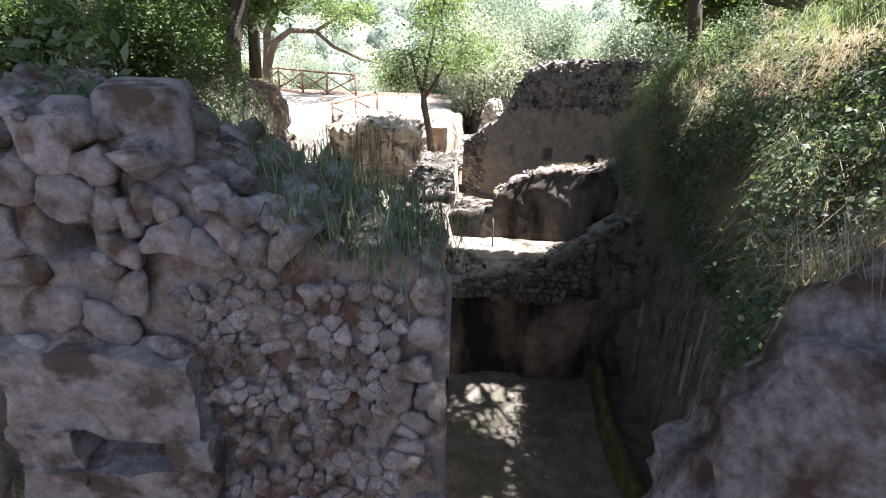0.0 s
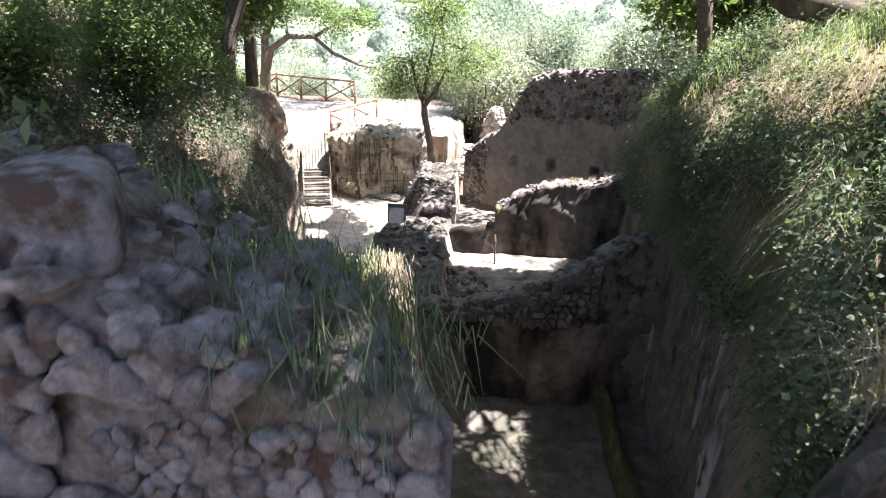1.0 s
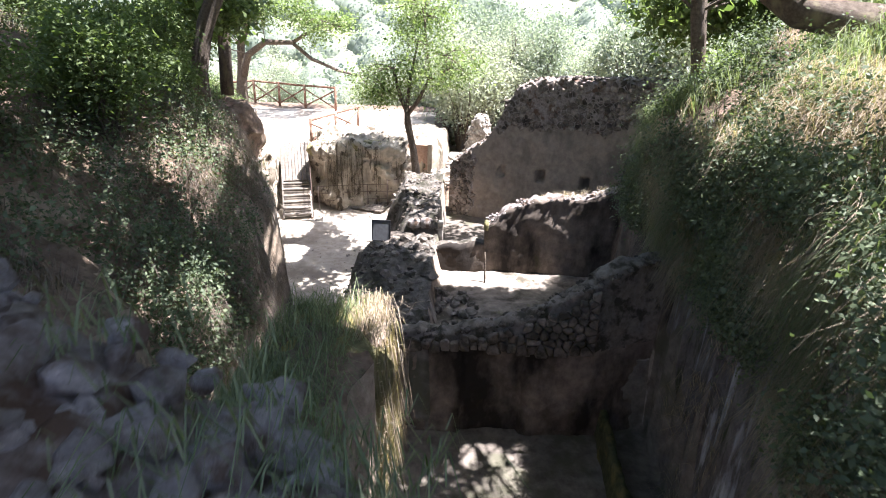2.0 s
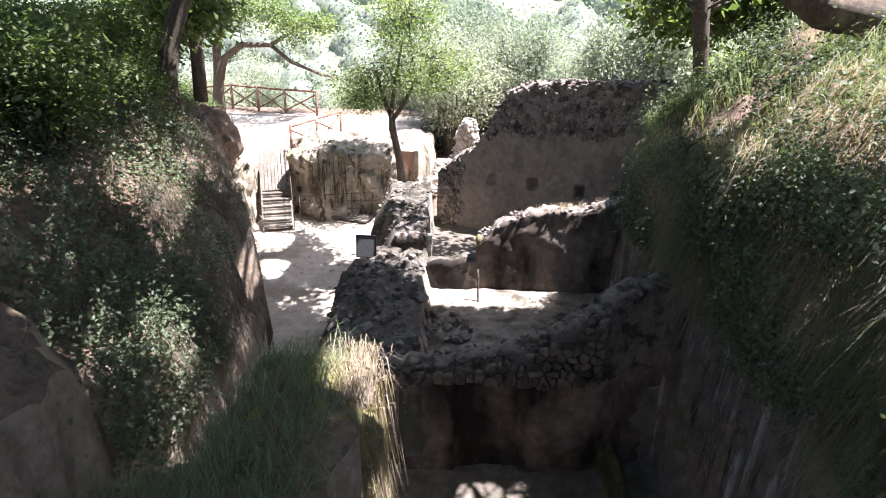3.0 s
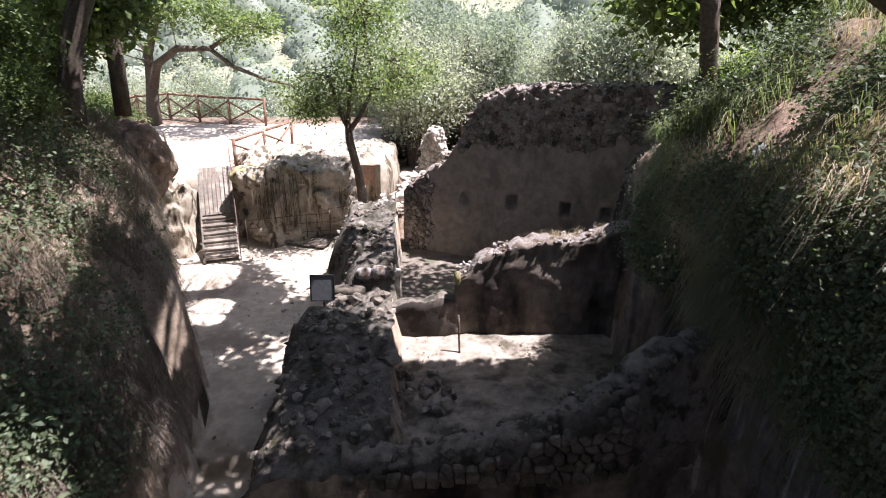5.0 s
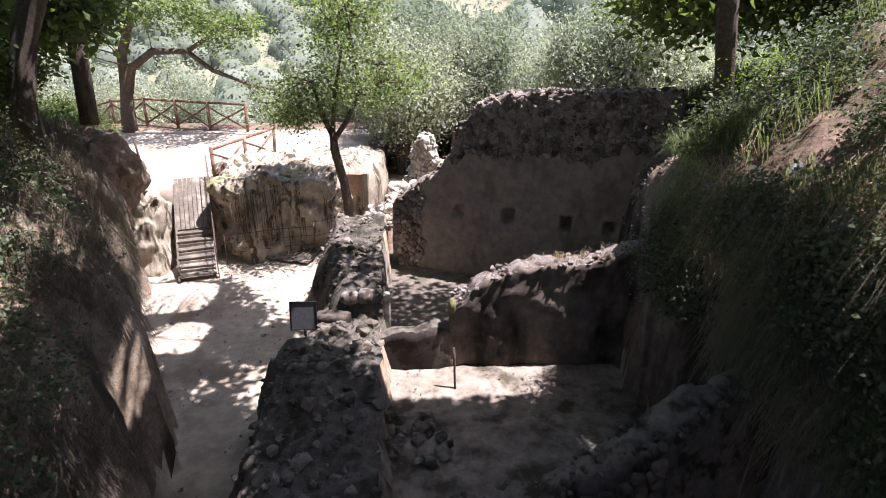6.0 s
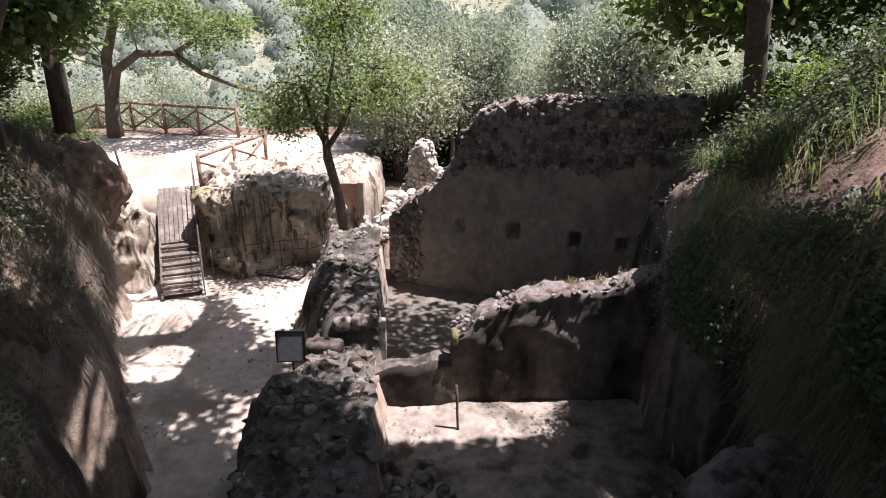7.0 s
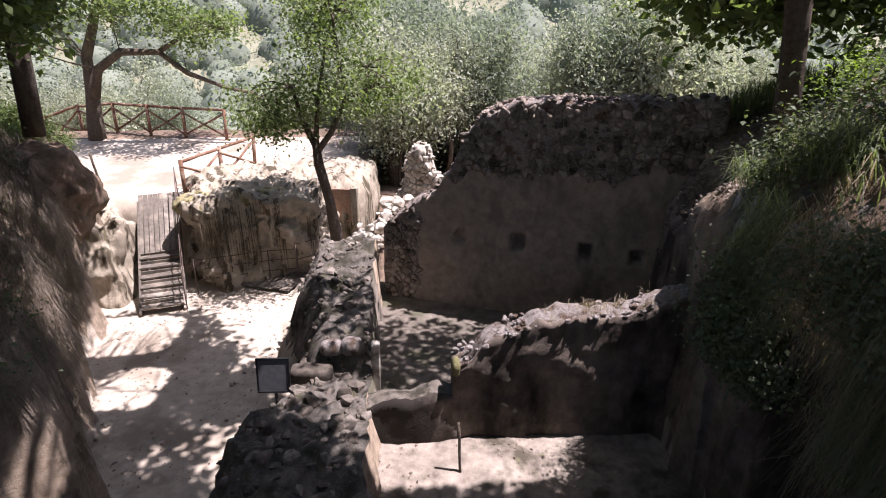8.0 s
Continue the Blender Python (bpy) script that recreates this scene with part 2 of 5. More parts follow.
def value_noise(x, y, scale, seed):
    """Smooth noise on arrays."""
    r = np.random.default_rng(seed)
    tab = r.random((64, 64))
    u, v = x * scale, y * scale
    iu, iv = np.floor(u).astype(int), np.floor(v).astype(int)
    fu, fv = smooth01(u - iu), smooth01(v - iv)
    g = lambda a, b: tab[a % 64, b % 64]
    return (g(iu, iv) * (1 - fu) * (1 - fv) + g(iu + 1, iv) * fu * (1 - fv) + g(iu, iv + 1) * (1 - fu) * fv + g(iu + 1, iv + 1) * fu * fv) - 0.5


def rough_noise(x, y, scale, seed, octaves=4):
    v, a = 0, 1.0
    for i in range(octaves):
        v = v + a * value_noise(x, y, scale * 2 ** i, seed + i)
        a *= 0.5
    return v


# ---- ground ----
LEFT_FOOT = [(-20, -4.5), (7.0, -3.3), (10, -3.4), (12, -3.5), (14, -4.05), (15.6, -4.95), (18.4, -6.1), (20.3, -6.9), (20.6, -8.3), (21.6, -8.3), (21.85, -7.15), (24.2, -7.5), (27, -8.6), (31, -11.5), (36, -15), (60, -30)]
RIGHT_FOOT = [(-20, 1.6), (0.5, 1.55), (2.6, 1.6), (3.4, 2.4), (4.6, 3.0), (6.5, 3.85), (9, 4.0), (13.5, 3.92), (14.6, 4.12), (16, 4.45), (17.0, 5.0), (18, 6.2), (20, 7.0), (26, 9.0), (60, 12)]
RIGHT_EDGE = [(-20, 6.3), (1.0, 5.7), (2.4, 5.5), (4, 4.9), (6, 5.2), (9, 5.4), (11, 4.9), (14, 4.75), (15, 4.3), (16, 3.8), (17, 4.4), (18, 5.2), (21, 4.2), (26, 1.5), (60, -10)]


def ground_height(x, y):
    """The lie of the land: sunken floors between two banks, a terrace beyond, then the valley and the far slope."""
    lf, rf, re = lerp_table(y, LEFT_FOOT), lerp_table(y, RIGHT_FOOT), lerp_table(y, RIGHT_EDGE)
    wob = rough_noise(x, y, 0.9, 3)
    fine = rough_noise(x, y, 3.0, 9, 3)
    # floors
    path = 0.03 * fine + 0.05 * wob
    z = path + 0 * x
    terrace = 1.93 + 0.085 * (y - 24) + 0.03 * fine
    tmask = smooth01((y - 23.85) / 0.35) * smooth01((-5.35 - x + (y - 24) * 1.6) / 0.5)
    z = z + (terrace - z) * tmask
    z = np.where((y < 12.4 + 0.1 * fine) & (y > 7), z - 0.22, z)
    pit = np.where(x > -0.62, -0.42 + 0.05 * fine, z)
    z = np.where(y < 10.6, pit, z)
    basin = 1.1 + 0.06 * fine
    inb = (x > -0.55) & (y > 10.6) & (y < 14.7)
    z = np.where(inb, basin, z)
    z = np.where((x > -0.3) & (y >= 14.7) & (y < 21), 0.75 + 0.05 * fine, z)
    z = np.where((x > -0.3) & (y >= 21) & (y < 60), np.minimum(1.2, 0.75 + 0.06 * (y - 21)) + 0.1 * wob - 1.0 * smooth01((y - 26) / 10), z)
    # the mass in front of the path, and the spine between path and basins
    block = (x < -0.62) & (y < lerp_table(x, [(-3, 6.3), (-2.1, 6.5), (-1.8, 7.25), (0, 7.35)]) + 0.15 * wob)
    z = np.where(block, lerp_table(x, [(-3, 3.0), (-2.1, 3.1), (-1.7, 3.75), (-1.2, 3.9), (-0.62, 3.85)]) + 0.2 * wob + 0.1 * fine, z)
    spine = (x > -2.45) & (x <= -0.3) & (y > 10.3)
    crest = lerp_table(y, [(10.3, 1.5), (12, 1.6), (13.2, 1.85), (15.2, 1.72), (15.35, 1.35), (16.1, 1.35), (16.3, 1.7), (17.5, 1.8), (20.3, 1.95), (20.6, 1.5)])
    edge = lerp_table(y, [(10.3, -2.2), (14.6, -2.1), (15.0, -1.5), (17.2, -1.45), (18, -1.65), (20, -1.85), (20.6, -1.7)]) + 0.35 * wob + 0.12 * fine
    sz_ = crest * lerp_table(x - edge, [(-0.45, 0.0), (-0.2, 0.35), (0.0, 0.8), (0.25, 1.0)]) + 0.14 * wob + 0.14 * fine + 0.16 * value_noise(x, y, 4.3, 77) + 0.1 * value_noise(x, y, 8.0, 78)
    sz_ = np.where(y > 20.6, 0.1 + 0.05 * fine, sz_)
    z = np.where(spine & (y < 24), sz_, z)
    # left bank
    d = lf - x + 0.3 * wob + 0.22 * smooth01((y - 7) / 2) * rough_noise(0 * x, y, 1.1, 33, 4)
    soft = lerp_table(y, [(-20, 1), (6.9, 1), (7.6, 0), (13, 0), (24, 0), (60, 0)])
    cliff = lerp_table(d, [(-0.05, 0), (0.04, 0.9), (0.14, 2.2), (0.26, 2.95), (0.5, 3.4), (1.1, 4.1), (2.0, 5.0), (4.0, 6.2), (8.0, 7.6), (20, 11), (80, 22)])
    fade = lerp_table(y, [(-20, 1), (20.0, 1), (21.5, 0.92), (24, 0.6), (27, 0.35), (33, 0.15), (60, 0)])
    left = np.maximum(z, cliff * fade + 0.25 * wob + 0.08 * fine)
    bank0 = 3.95 + lerp_table(d, [(-0.5, 0), (0, 0.1), (1, 1.1), (2.2, 1.9), (4, 2.6), (8, 3.8), (20, 7), (80, 17)]) + 0.2 * wob + 0.08 * fine
    left = np.where(y < 7.35, np.maximum(z, bank0 * soft + left * (1 - soft)), left)
    z = np.where(d > -0.05, left, z)
    # right bank
    e = x - rf + 0.25 * wob
    lift = lerp_table(e, [(-0.02, 0), (0.06, 0.55), (0.16, 0.92), (0.3, 1.0)])
    slope = lerp_table(e, [(0.2, 0), (1.2, 0.95), (2.5, 1.9), (4.5, 2.7), (8, 3.4), (20, 5.0), (80, 9)])
    slope = slope * lerp_table(y, [(-20, 1), (10, 1), (16.3, 1.0), (18, 0.35), (22, 0.15), (60, 0)])
    base = np.where(y < 10.6, -0.42, np.where(y < 14.7, 1.1, 0.75))
    right = base + (re - base) * lift + slope + (0.28 * wob + 0.12 * fine) * lift
    z = np.where((e > -0.02) & (y < 40), np.maximum(z, right), z)
    # behind the camera the hollow closes
    z = np.maximum(z, lerp_table(y, [(-12, 9), (-6, 6.5), (-4, 4.5), (-2.5, -0.45), (-2, -1), (0, -1)]))
    # valley and far slope
    far = lerp_table(y, [(0, 0), (31.5, 0), (36, -2.5), (48, -7), (62, -6), (90, 4), (140, 26), (220, 62), (420, 150), (900, 260)])
    far = far + rough_noise(x, y, 0.03, 21) * 8 * smooth01((y - 40) / 40)
    z = np.where(y > 31.5, z * (1 - smooth01((y - 31.5) / 6)) + far, z)
    return z


def axis(lo, hi, step, far_lo, far_hi, grow=1.22):
    v = list(np.arange(lo, hi + 1e-6, step))
    s, a = step, hi
    while a < far_hi:
        s *= grow
        a += s
        v.append(a)
    s, a, pre = step, lo, []
    while a > far_lo:
        s *= grow
        a -= s
        pre.append(a)
    return np.array(pre[::-1] + v)


GX, GY = axis(-8.6, 7.6, 0.1, -600, 600), axis(-1.0, 25.5, 0.11, -200, 880)
gx, gy = np.meshgrid(GX, GY)
gz = ground_height(gx, gy)
# sideways shake, so that the steep faces are not ruled
steep = np.hypot(np.gradient(gz, axis=0), np.gradient(gz, axis=1))
amt = np.clip(steep * 0.6, 0, 0.10) * ((gx > -9) & (gx < 8) & (gy < 26))
jx = gx + amt * 1.6 * rough_noise(gx * 1.0 + gz * 1.7, gy + gz * 0.9, 2.2, 31, 3)
jy = gy + amt * 1.6 * rough_noise(gx + gz * 0.8, gy - gz * 1.9, 2.2, 41, 3)
nx, ny = len(GX), len(GY)
idx = np.arange(nx * ny).reshape(ny, nx)
quads = np.stack([idx[:-1, :-1], idx[:-1, 1:], idx[1:, 1:], idx[1:, :-1]], -1).reshape(-1, 4)
me = quick_mesh("ground", np.stack([jx, jy, gz], -1).reshape(-1, 3), quads.ravel(), np.full(len(quads), 4), None, smooth=True)
for m in (M_SOIL, M_PATH, M_CLIFF, M_PITFLOOR, M_TUFA, M_SPINE, M_SCRUBLAND, M_SEEP, M_BASIN, M_STAINED):
    me.materials.append(m)
cx, cy, cz = ((a[:-1, :-1] + a[1:, 1:]) * 0.5 for a in (gx, gy, gz))
dz = (np.maximum.reduce([gz[:-1, :-1], gz[1:, 1:], gz[:-1, 1:], gz[1:, :-1]]) - np.minimum.reduce([gz[:-1, :-1], gz[1:, 1:], gz[:-1, 1:], gz[1:, :-1]]))
mat = np.zeros(cx.shape, int)
near = (cy < 26) & (cx > -9.5) & (cx < 8)
mat[near & (dz > 0.17)] = 2
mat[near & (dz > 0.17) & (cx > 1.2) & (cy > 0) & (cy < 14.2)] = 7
# Basin side takes the stained, shade-darkened plaster.
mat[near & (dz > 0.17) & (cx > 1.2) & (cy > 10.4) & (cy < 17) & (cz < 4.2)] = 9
mat[(cz < 0.35) & (cx < -0.6) & (cy > 7) & (cy < 30)] = 1
# This end of the path takes the shade-darkened earth.
mat[(cz < 0.35) & (cx > -2.5) & (cy > 7) & (cy < 11)] = 3
mat[(cy > 23.8) & (cy < 31.5) & (cx < -0.9) & (cz < 2.5)] = 1
mat[(cz < 1.35) & (cx > -0.62) & (cx < 6) & (cy < 20)] = 3
mat[(cz < 1.35) & (cz > 0.5) & (cx > -0.62) & (cx < 6) & (cy > 10.6) & (cy < 14.7)] = 8
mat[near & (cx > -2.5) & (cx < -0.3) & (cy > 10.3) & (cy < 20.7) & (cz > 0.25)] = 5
mat[(cy > 33) | (cx < -22) | (cx > 20)] = 6
me.polygons.foreach_set("material_index", mat.ravel().astype(np.int32))
ground = tagged(new("ground", me), "sunken earth floors between overgrown banks and a valley", "ground", kind="structure")


def height_at(x, y):
    return float(ground_height(np.array([float(x)]), np.array([float(y)]))[0])


# ---- masonry ----
def wall_body(name, line, tops, base, thick, mats, pick=None, holes=(), res=0.07, rough=0.05, batter=0.0, seed=0, ledge=None, label="", category="wall"):
    """A ruined wall: line in plan (front face), tops along it, thickness behind; the faces are uneven and the top crumbles."""
    line = [Vector((*p, 0)) for p in line]
    seg = [(b - a).length for a, b in zip(line, line[1:])]
    total = sum(seg)
    ns = max(4, int(total / res))
    hmax = max(t for _, t in tops) - base
    nf = max(4, int(hmax / res))
    nt_ = max(3, int(thick / res))
    nb = max(3, nf // 3)
    verts, info = [], []
    for i in range(ns + 1):
        s = total * i / ns
        k, r = 0, s
        while k < len(seg) - 1 and r > seg[k]:
            r -= seg[k]
            k += 1
        d = (line[k + 1] - line[k]).normalized()
        inward = Vector((-d.y, d.x, 0))
        p0 = line[k] + d * r
        top = float(lerp_table(s, tops)) + 0.10 * fbm((s * 1.0, seed, 0.3), 2.2) + 0.04 * fbm((s, seed, 4.0), 7)
        for j in range(nf + nt_ + nb + 1):
            if j <= nf:
                z, back = base + (top - base) * j / nf, 0.0
                back = batter * (z - base)
            elif j <= nf + nt_:
                q = (j - nf) / nt_
                back = batter * (top - base) + (thick - batter * (top - base)) * q
                z = top + 0.07 * math.sin(q * math.pi) + 0.06 * fbm((s, q * thick, seed), 3.0)
            else:
                q = (j - nf - nt_) / nb
                back, z = thick, top + (base - top) * q
            p = p0 + inward * back + Vector((0, 0, z))
            n = rough * (fbm((p.x, p.y, p.z + seed), 1.6, 4) + 0.4 * fbm((p.x, p.y, p.z), 8, 2))
            side = -1 if j <= nf else (0 if j <= nf + nt_ else 1)
            if side:
                p += inward * (n * (1 if side < 0 else -1))
            else:
                p.z += n * 0.6
            if side < 0:
                for hs, hz, hw, hh, deep in holes:
                    if abs(s - hs) < hw / 2 and abs(z - hz) < hh / 2:
                        p += inward * deep
                if ledge and ledge[0] < s < ledge[1] and z < ledge[2]:
                    p += inward * ledge[3]
            verts.append(p)
            info.append((s, z, side))
    m = nf + nt_ + nb + 1
    flat, sizes, mi = [], [], []
    for i in range(ns):
        for j in range(m - 1):
            a = i * m + j
            flat += [a, a + m, a + m + 1, a + 1]
            sizes.append(4)
            mi.append(pick(*info[a]) if pick else 0)
    for i, order in ((0, 1), (ns, -1)):
        ring = [i * m + j for j in range(m)][::order]
        flat += ring
        sizes.append(m)
        mi.append(pick(*info[i * m + nf]) if pick else 0)
    me = quick_mesh(name, [tuple(v) for v in verts], flat, sizes, None, smooth=True)
    for mm in mats:
        me.materials.append(mm)
    me.polygons.foreach_set("material_index", np.array(mi, np.int32))
    return tagged(new(name, me), label, category, kind="structure")


def cells(width, low, high, size, rng, squash=0.75, vary=0.35):
    """Irregular cells that fill a strip, as polygons: the joints of rubble masonry."""
    pts = []
    rows = max(1, int((high - low) / (size * squash)))
    for r in range(rows):
        n = max(1, int(width / size))
        off = rng.random() * size
        for c in range(n + 1):
            if rng.random() < 0.12:
                continue
            pts.append((c * size + off - size / 2 + rng.normal() * size * vary * 0.6, low + (r + 0.5) * (high - low) / rows + rng.normal() * size * vary * 0.5))
    pts = np.array(pts)
    out = []
    for i, p in enumerate(pts):
        d = pts - p
        near_ = np.argsort((d ** 2).sum(1))[1:15]
        r = size * 1.1
        poly = [(p[0] - r, p[1] - r * squash), (p[0] + r, p[1] - r * squash), (p[0] + r, p[1] + r * squash), (p[0] - r, p[1] + r * squash)]
        for k in near_:
            nx_, ny_ = pts[k] - p
            c = nx_ * (p[0] + pts[k][0]) / 2 + ny_ * (p[1] + pts[k][1]) / 2
            res = []
            for a, b in zip(poly, poly[1:] + poly[:1]):
                fa, fb = nx_ * a[0] + ny_ * a[1] - c, nx_ * b[0] + ny_ * b[1] - c
                if fa <= 0:
                    res.append(a)
                if fa * fb < 0:
                    t = fa / (fa - fb)
                    res.append((a[0] + (b[0] - a[0]) * t, a[1] + (b[1] - a[1]) * t))
            poly = res
            if len(poly) < 3:
                break
        if len(poly) >= 3:
            out.append((p, poly))
    return out


def stone_shape(poly, rng, gap=0.012, proud=0.05, deep=0.06):
    """One facing stone from a cell: rounded corners, a proud and uneven face. Local x along, y out, z up."""
    P = np.array(poly)
    c = P.mean(0)
    d = P - c
    ln = np.maximum(np.linalg.norm(d, axis=1, keepdims=True), 1e-4)
    P = c + d * np.clip(1 - gap * (0.5 + rng.random()) / ln, 0.4, 1) * (0.95 + 0.05 * rng.random())
    q = []
    for a, b in zip(P, np.roll(P, -1, 0)):
        if np.linalg.norm(b - a) > 0.015:
            k_ = 0.07 + 0.1 * rng.random()
            q += [a * (1 - k_) + b * k_, a * k_ + b * (1 - k_)]
    q = np.array(q)
    if len(q) < 5:
        return None, None
    c = q.mean(0)
    n = len(q)
    h = proud * (0.15 + 1.2 * rng.random())
    v = [(x - c[0], deep, z - c[1]) for x, z in q]
    tx, tz = rng.normal() * 0.25, rng.normal() * 0.25
    rim = lambda x, z: -h * (0.75 + 0.5 * rng.random()) + (tx * x + tz * z) * 0.4
    v += [((x - c[0]) * (0.97 + 0.05 * rng.random()), -h * (0.25 + 0.3 * rng.random()), (z - c[1]) * (0.97 + 0.05 * rng.random())) for x, z in q]
    v += [((x - c[0]) * 0.8, rim(x - c[0], z - c[1]), (z - c[1]) * 0.84) for x, z in q]
    v.append((rng.normal() * 0.01, -h * (0.8 + 0.5 * rng.random()), rng.normal() * 0.01))
    f, s = [], []
    for k in range(n):
        k2 = (k + 1) % n
        for o in (0, n):
            f += [o + k, o + k2, o + n + k2, o + n + k]
            s.append(4)
        f += [2 * n + k, 2 * n + k2, 3 * n]
        s.append(3)
    return c, (np.array(v), f, s)


def unit_ball(sub):
    bm = bmesh.new()
    bmesh.ops.create_icosphere(bm, subdivisions=sub, radius=1)
    v = np.array([q.co[:] for q in bm.verts])
    f = [q.index for t in bm.faces for q in t.verts]
    bm.free()
    return v, f


BALL_FINE, BALL_COARSE = unit_ball(3), unit_ball(2)


def nodule_shape(poly, rng, gap=0.005, proud=0.05):
    """A weathered, rounded stone that fills its cell, half sunk into the mortar."""
    BALL_V, BALL_F = BALL_FINE if proud > 0.03 else BALL_COARSE
    P = np.array(poly)
    c = P.mean(0)
    P = P - c
    if len(P) < 3 or np.ptp(P[:, 0]) < 0.02 or np.ptp(P[:, 1]) < 0.02:
        return None, None
    ang = np.arctan2(BALL_V[:, 2], BALL_V[:, 0])
    reach = np.full(len(BALL_V), 9.0)
    for a, b in zip(P, np.roll(P, -1, 0)):
        e = b - a
        n_ = np.array([e[1], -e[0]])
        n_ = n_ / max(np.linalg.norm(n_), 1e-6)
        k_ = float(n_ @ a)
        if k_ < 0:
            n_, k_ = -n_, -k_
        den = n_[0] * np.cos(ang) + n_[1] * np.sin(ang)
        reach = np.where(den > 1e-3, np.minimum(reach, k_ / np.maximum(den, 1e-3)), reach)
    lim = np.median(reach) * 1.5
    reach = np.minimum(reach, lim) - gap
    m_ = np.hypot(BALL_V[:, 0], BALL_V[:, 2]) ** 0.45
    h = proud * (0.5 + 0.9 * rng.random())
    o = rng.random(3) * 40
    v = np.stack([np.cos(ang) * m_ * reach, BALL_V[:, 1] * np.where(BALL_V[:, 1] < 0, h, 0.05), np.sin(ang) * m_ * reach], 1)
    rel = 0.85 * min(h, 0.03)
    v += BALL_V * np.array([[rel * fbm(q + o, 11, 5)] for q in v])
    return c, (v, list(BALL_F), [3] * (len(BALL_F) // 3))


def facing(parent, line, low, tops, size, material, rng, vary=0.35, skip=0.0, keep=None, proud=0.05, gap=0.012, limit=300, first=None, back_at=None, squash=0.75, name="stone", shape=stone_shape):
    """Rubble facing on a wall's front: the first `limit` stones are parts, the rest one mesh."""
    a, b = Vector((*line[0], 0)), Vector((*line[1], 0))
    d = (b - a).normalized()
    turn = Matrix(((d.x, -d.y, 0, 0), (d.y, d.x, 0, 0), (0, 0, 1, 0), (0, 0, 0, 1)))
    width = (b - a).length
    high = max(t for _, t in tops)
    made, rest_v, rest_f, rest_s, base = 0, [], [], [], 0
    todo = cells(width, low, high, size, rng, squash, vary)
    if first:
        todo.sort(key=lambda it: first(*it[0]))
    for p, poly in todo:
        if p[0] < 0.02 or p[0] > width - 0.02 or p[1] > float(lerp_table(p[0], tops)) - 0.03 or (keep and not keep(*p)) or (skip and rng.random() < skip):
            continue
        poly = [(min(max(x, 0), width), z) for x, z in poly]
        c, sh = shape(poly, rng, gap, proud)
        if sh is None:
            continue
        v, f, s = sh
        at = a + d * float(c[0]) + Vector((0, 0, float(c[1])))
        if back_at:
            at += Vector((-d.y, d.x, 0)) * back_at(float(c[0]), float(c[1]))
        m = Matrix.Translation(at) @ turn
        if made < limit:
            me_ = quick_mesh(name, v, f, s, material, shape is nodule_shape)
            ob = new(name, me_)
            ob.parent, ob.matrix_basis = parent, m
            made += 1
        else:
            R = np.array(turn)[:3, :3]
            rest_v.append(v @ R.T + np.array(at))
            rest_f += [k + base for k in f]
            rest_s += s
            base += len(v)
    if rest_v:
        ob = part("small_stones", quick_mesh("small_stones", np.concatenate(rest_v), rest_f, rest_s, material), None, parent)
        tagged(ob, kind="stuff")


def lump(seed, points=24):
    r = np.random.default_rng(seed)
    bm = bmesh.new()
    for _ in range(points):
        v = r.normal(size=3)
        v /= np.linalg.norm(v)
        bm.verts.new(v * (0.85 + 0.3 * r.random(3)) * 0.5)
    bmesh.ops.convex_hull(bm, input=bm.verts)
    loose = [v for v in bm.verts if not v.link_faces]
    for v in loose:
        bm.verts.remove(v)
    me_ = bpy.data.meshes.new("stone")
    bm.to_mesh(me_)
    bm.free()
    return me_


LUMPS = {}
for mm in (M_STONE, M_DARKSTONE, M_PALESTONE, M_WALLSTONE, M_PITSTONE):
    LUMPS[mm.name] = []
    for k in range(10):
        l = lump(100 + k)
        l.materials.append(mm)
        LUMPS[mm.name].append(l)


def loose_stone(parent, at, size, material, rng, flat=0.7, name="stone"):
    ob = new(name, LUMPS[material.name][int(rng.integers(10))])
    ob.parent = parent
    sc = Vector((size * (0.8 + 0.6 * rng.random()), size * (0.8 + 0.4 * rng.random()), size * flat * (0.8 + 0.4 * rng.random())))
    ob.matrix_basis = Matrix.LocRotScale(Vector(at), Euler((rng.normal() * 0.3, rng.normal() * 0.3, rng.random() * 6.3)), sc)
    return ob


# wall at the back of the basins, with four beam holes
A0, A1 = (-0.05, 19.9), (6.1, 17.4)
A_TOP = [(0, 2.5), (0.72, 3.0), (1.15, 3.3), (1.5, 3.75), (1.9, 4.7), (2.15, 5.0), (2.75, 5.27), (3.9, 5.35), (5.4, 5.4), (6.65, 5.5)]
A_HOLES = [(1.78, 2.42, 0.24, 0.3, 0.12), (3.05, 2.43, 0.27, 0.34, 0.35), (4.42, 2.35, 0.27, 0.34, 0.4), (5.45, 2.38, 0.26, 0.3, 0.4)]


def a_pick(s, z, side):
    if side < 0 and s > 0.9 + 0.35 * fbm((s, z, 5), 1.1) and z < 3.55 + 0.5 * fbm((s, z, 1), 0.9) + 0.12 * (s - 1):
        return 1
    return 0


wall_a = wall_body("wall_north", [A0, A1], A_TOP, 0.3, 0.7, (M_MORTAR, M_PLASTER), a_pick, A_HOLES, 0.06, 0.045, seed=2, label="tall ruined rubble wall with plaster remains and beam holes")
# wall between the two basins
B_TOP = [(0, 2.25), (0.25, 2.42), (0.6, 2.72), (1.3, 2.93), (2.4, 3.08), (3.5, 3.38)]
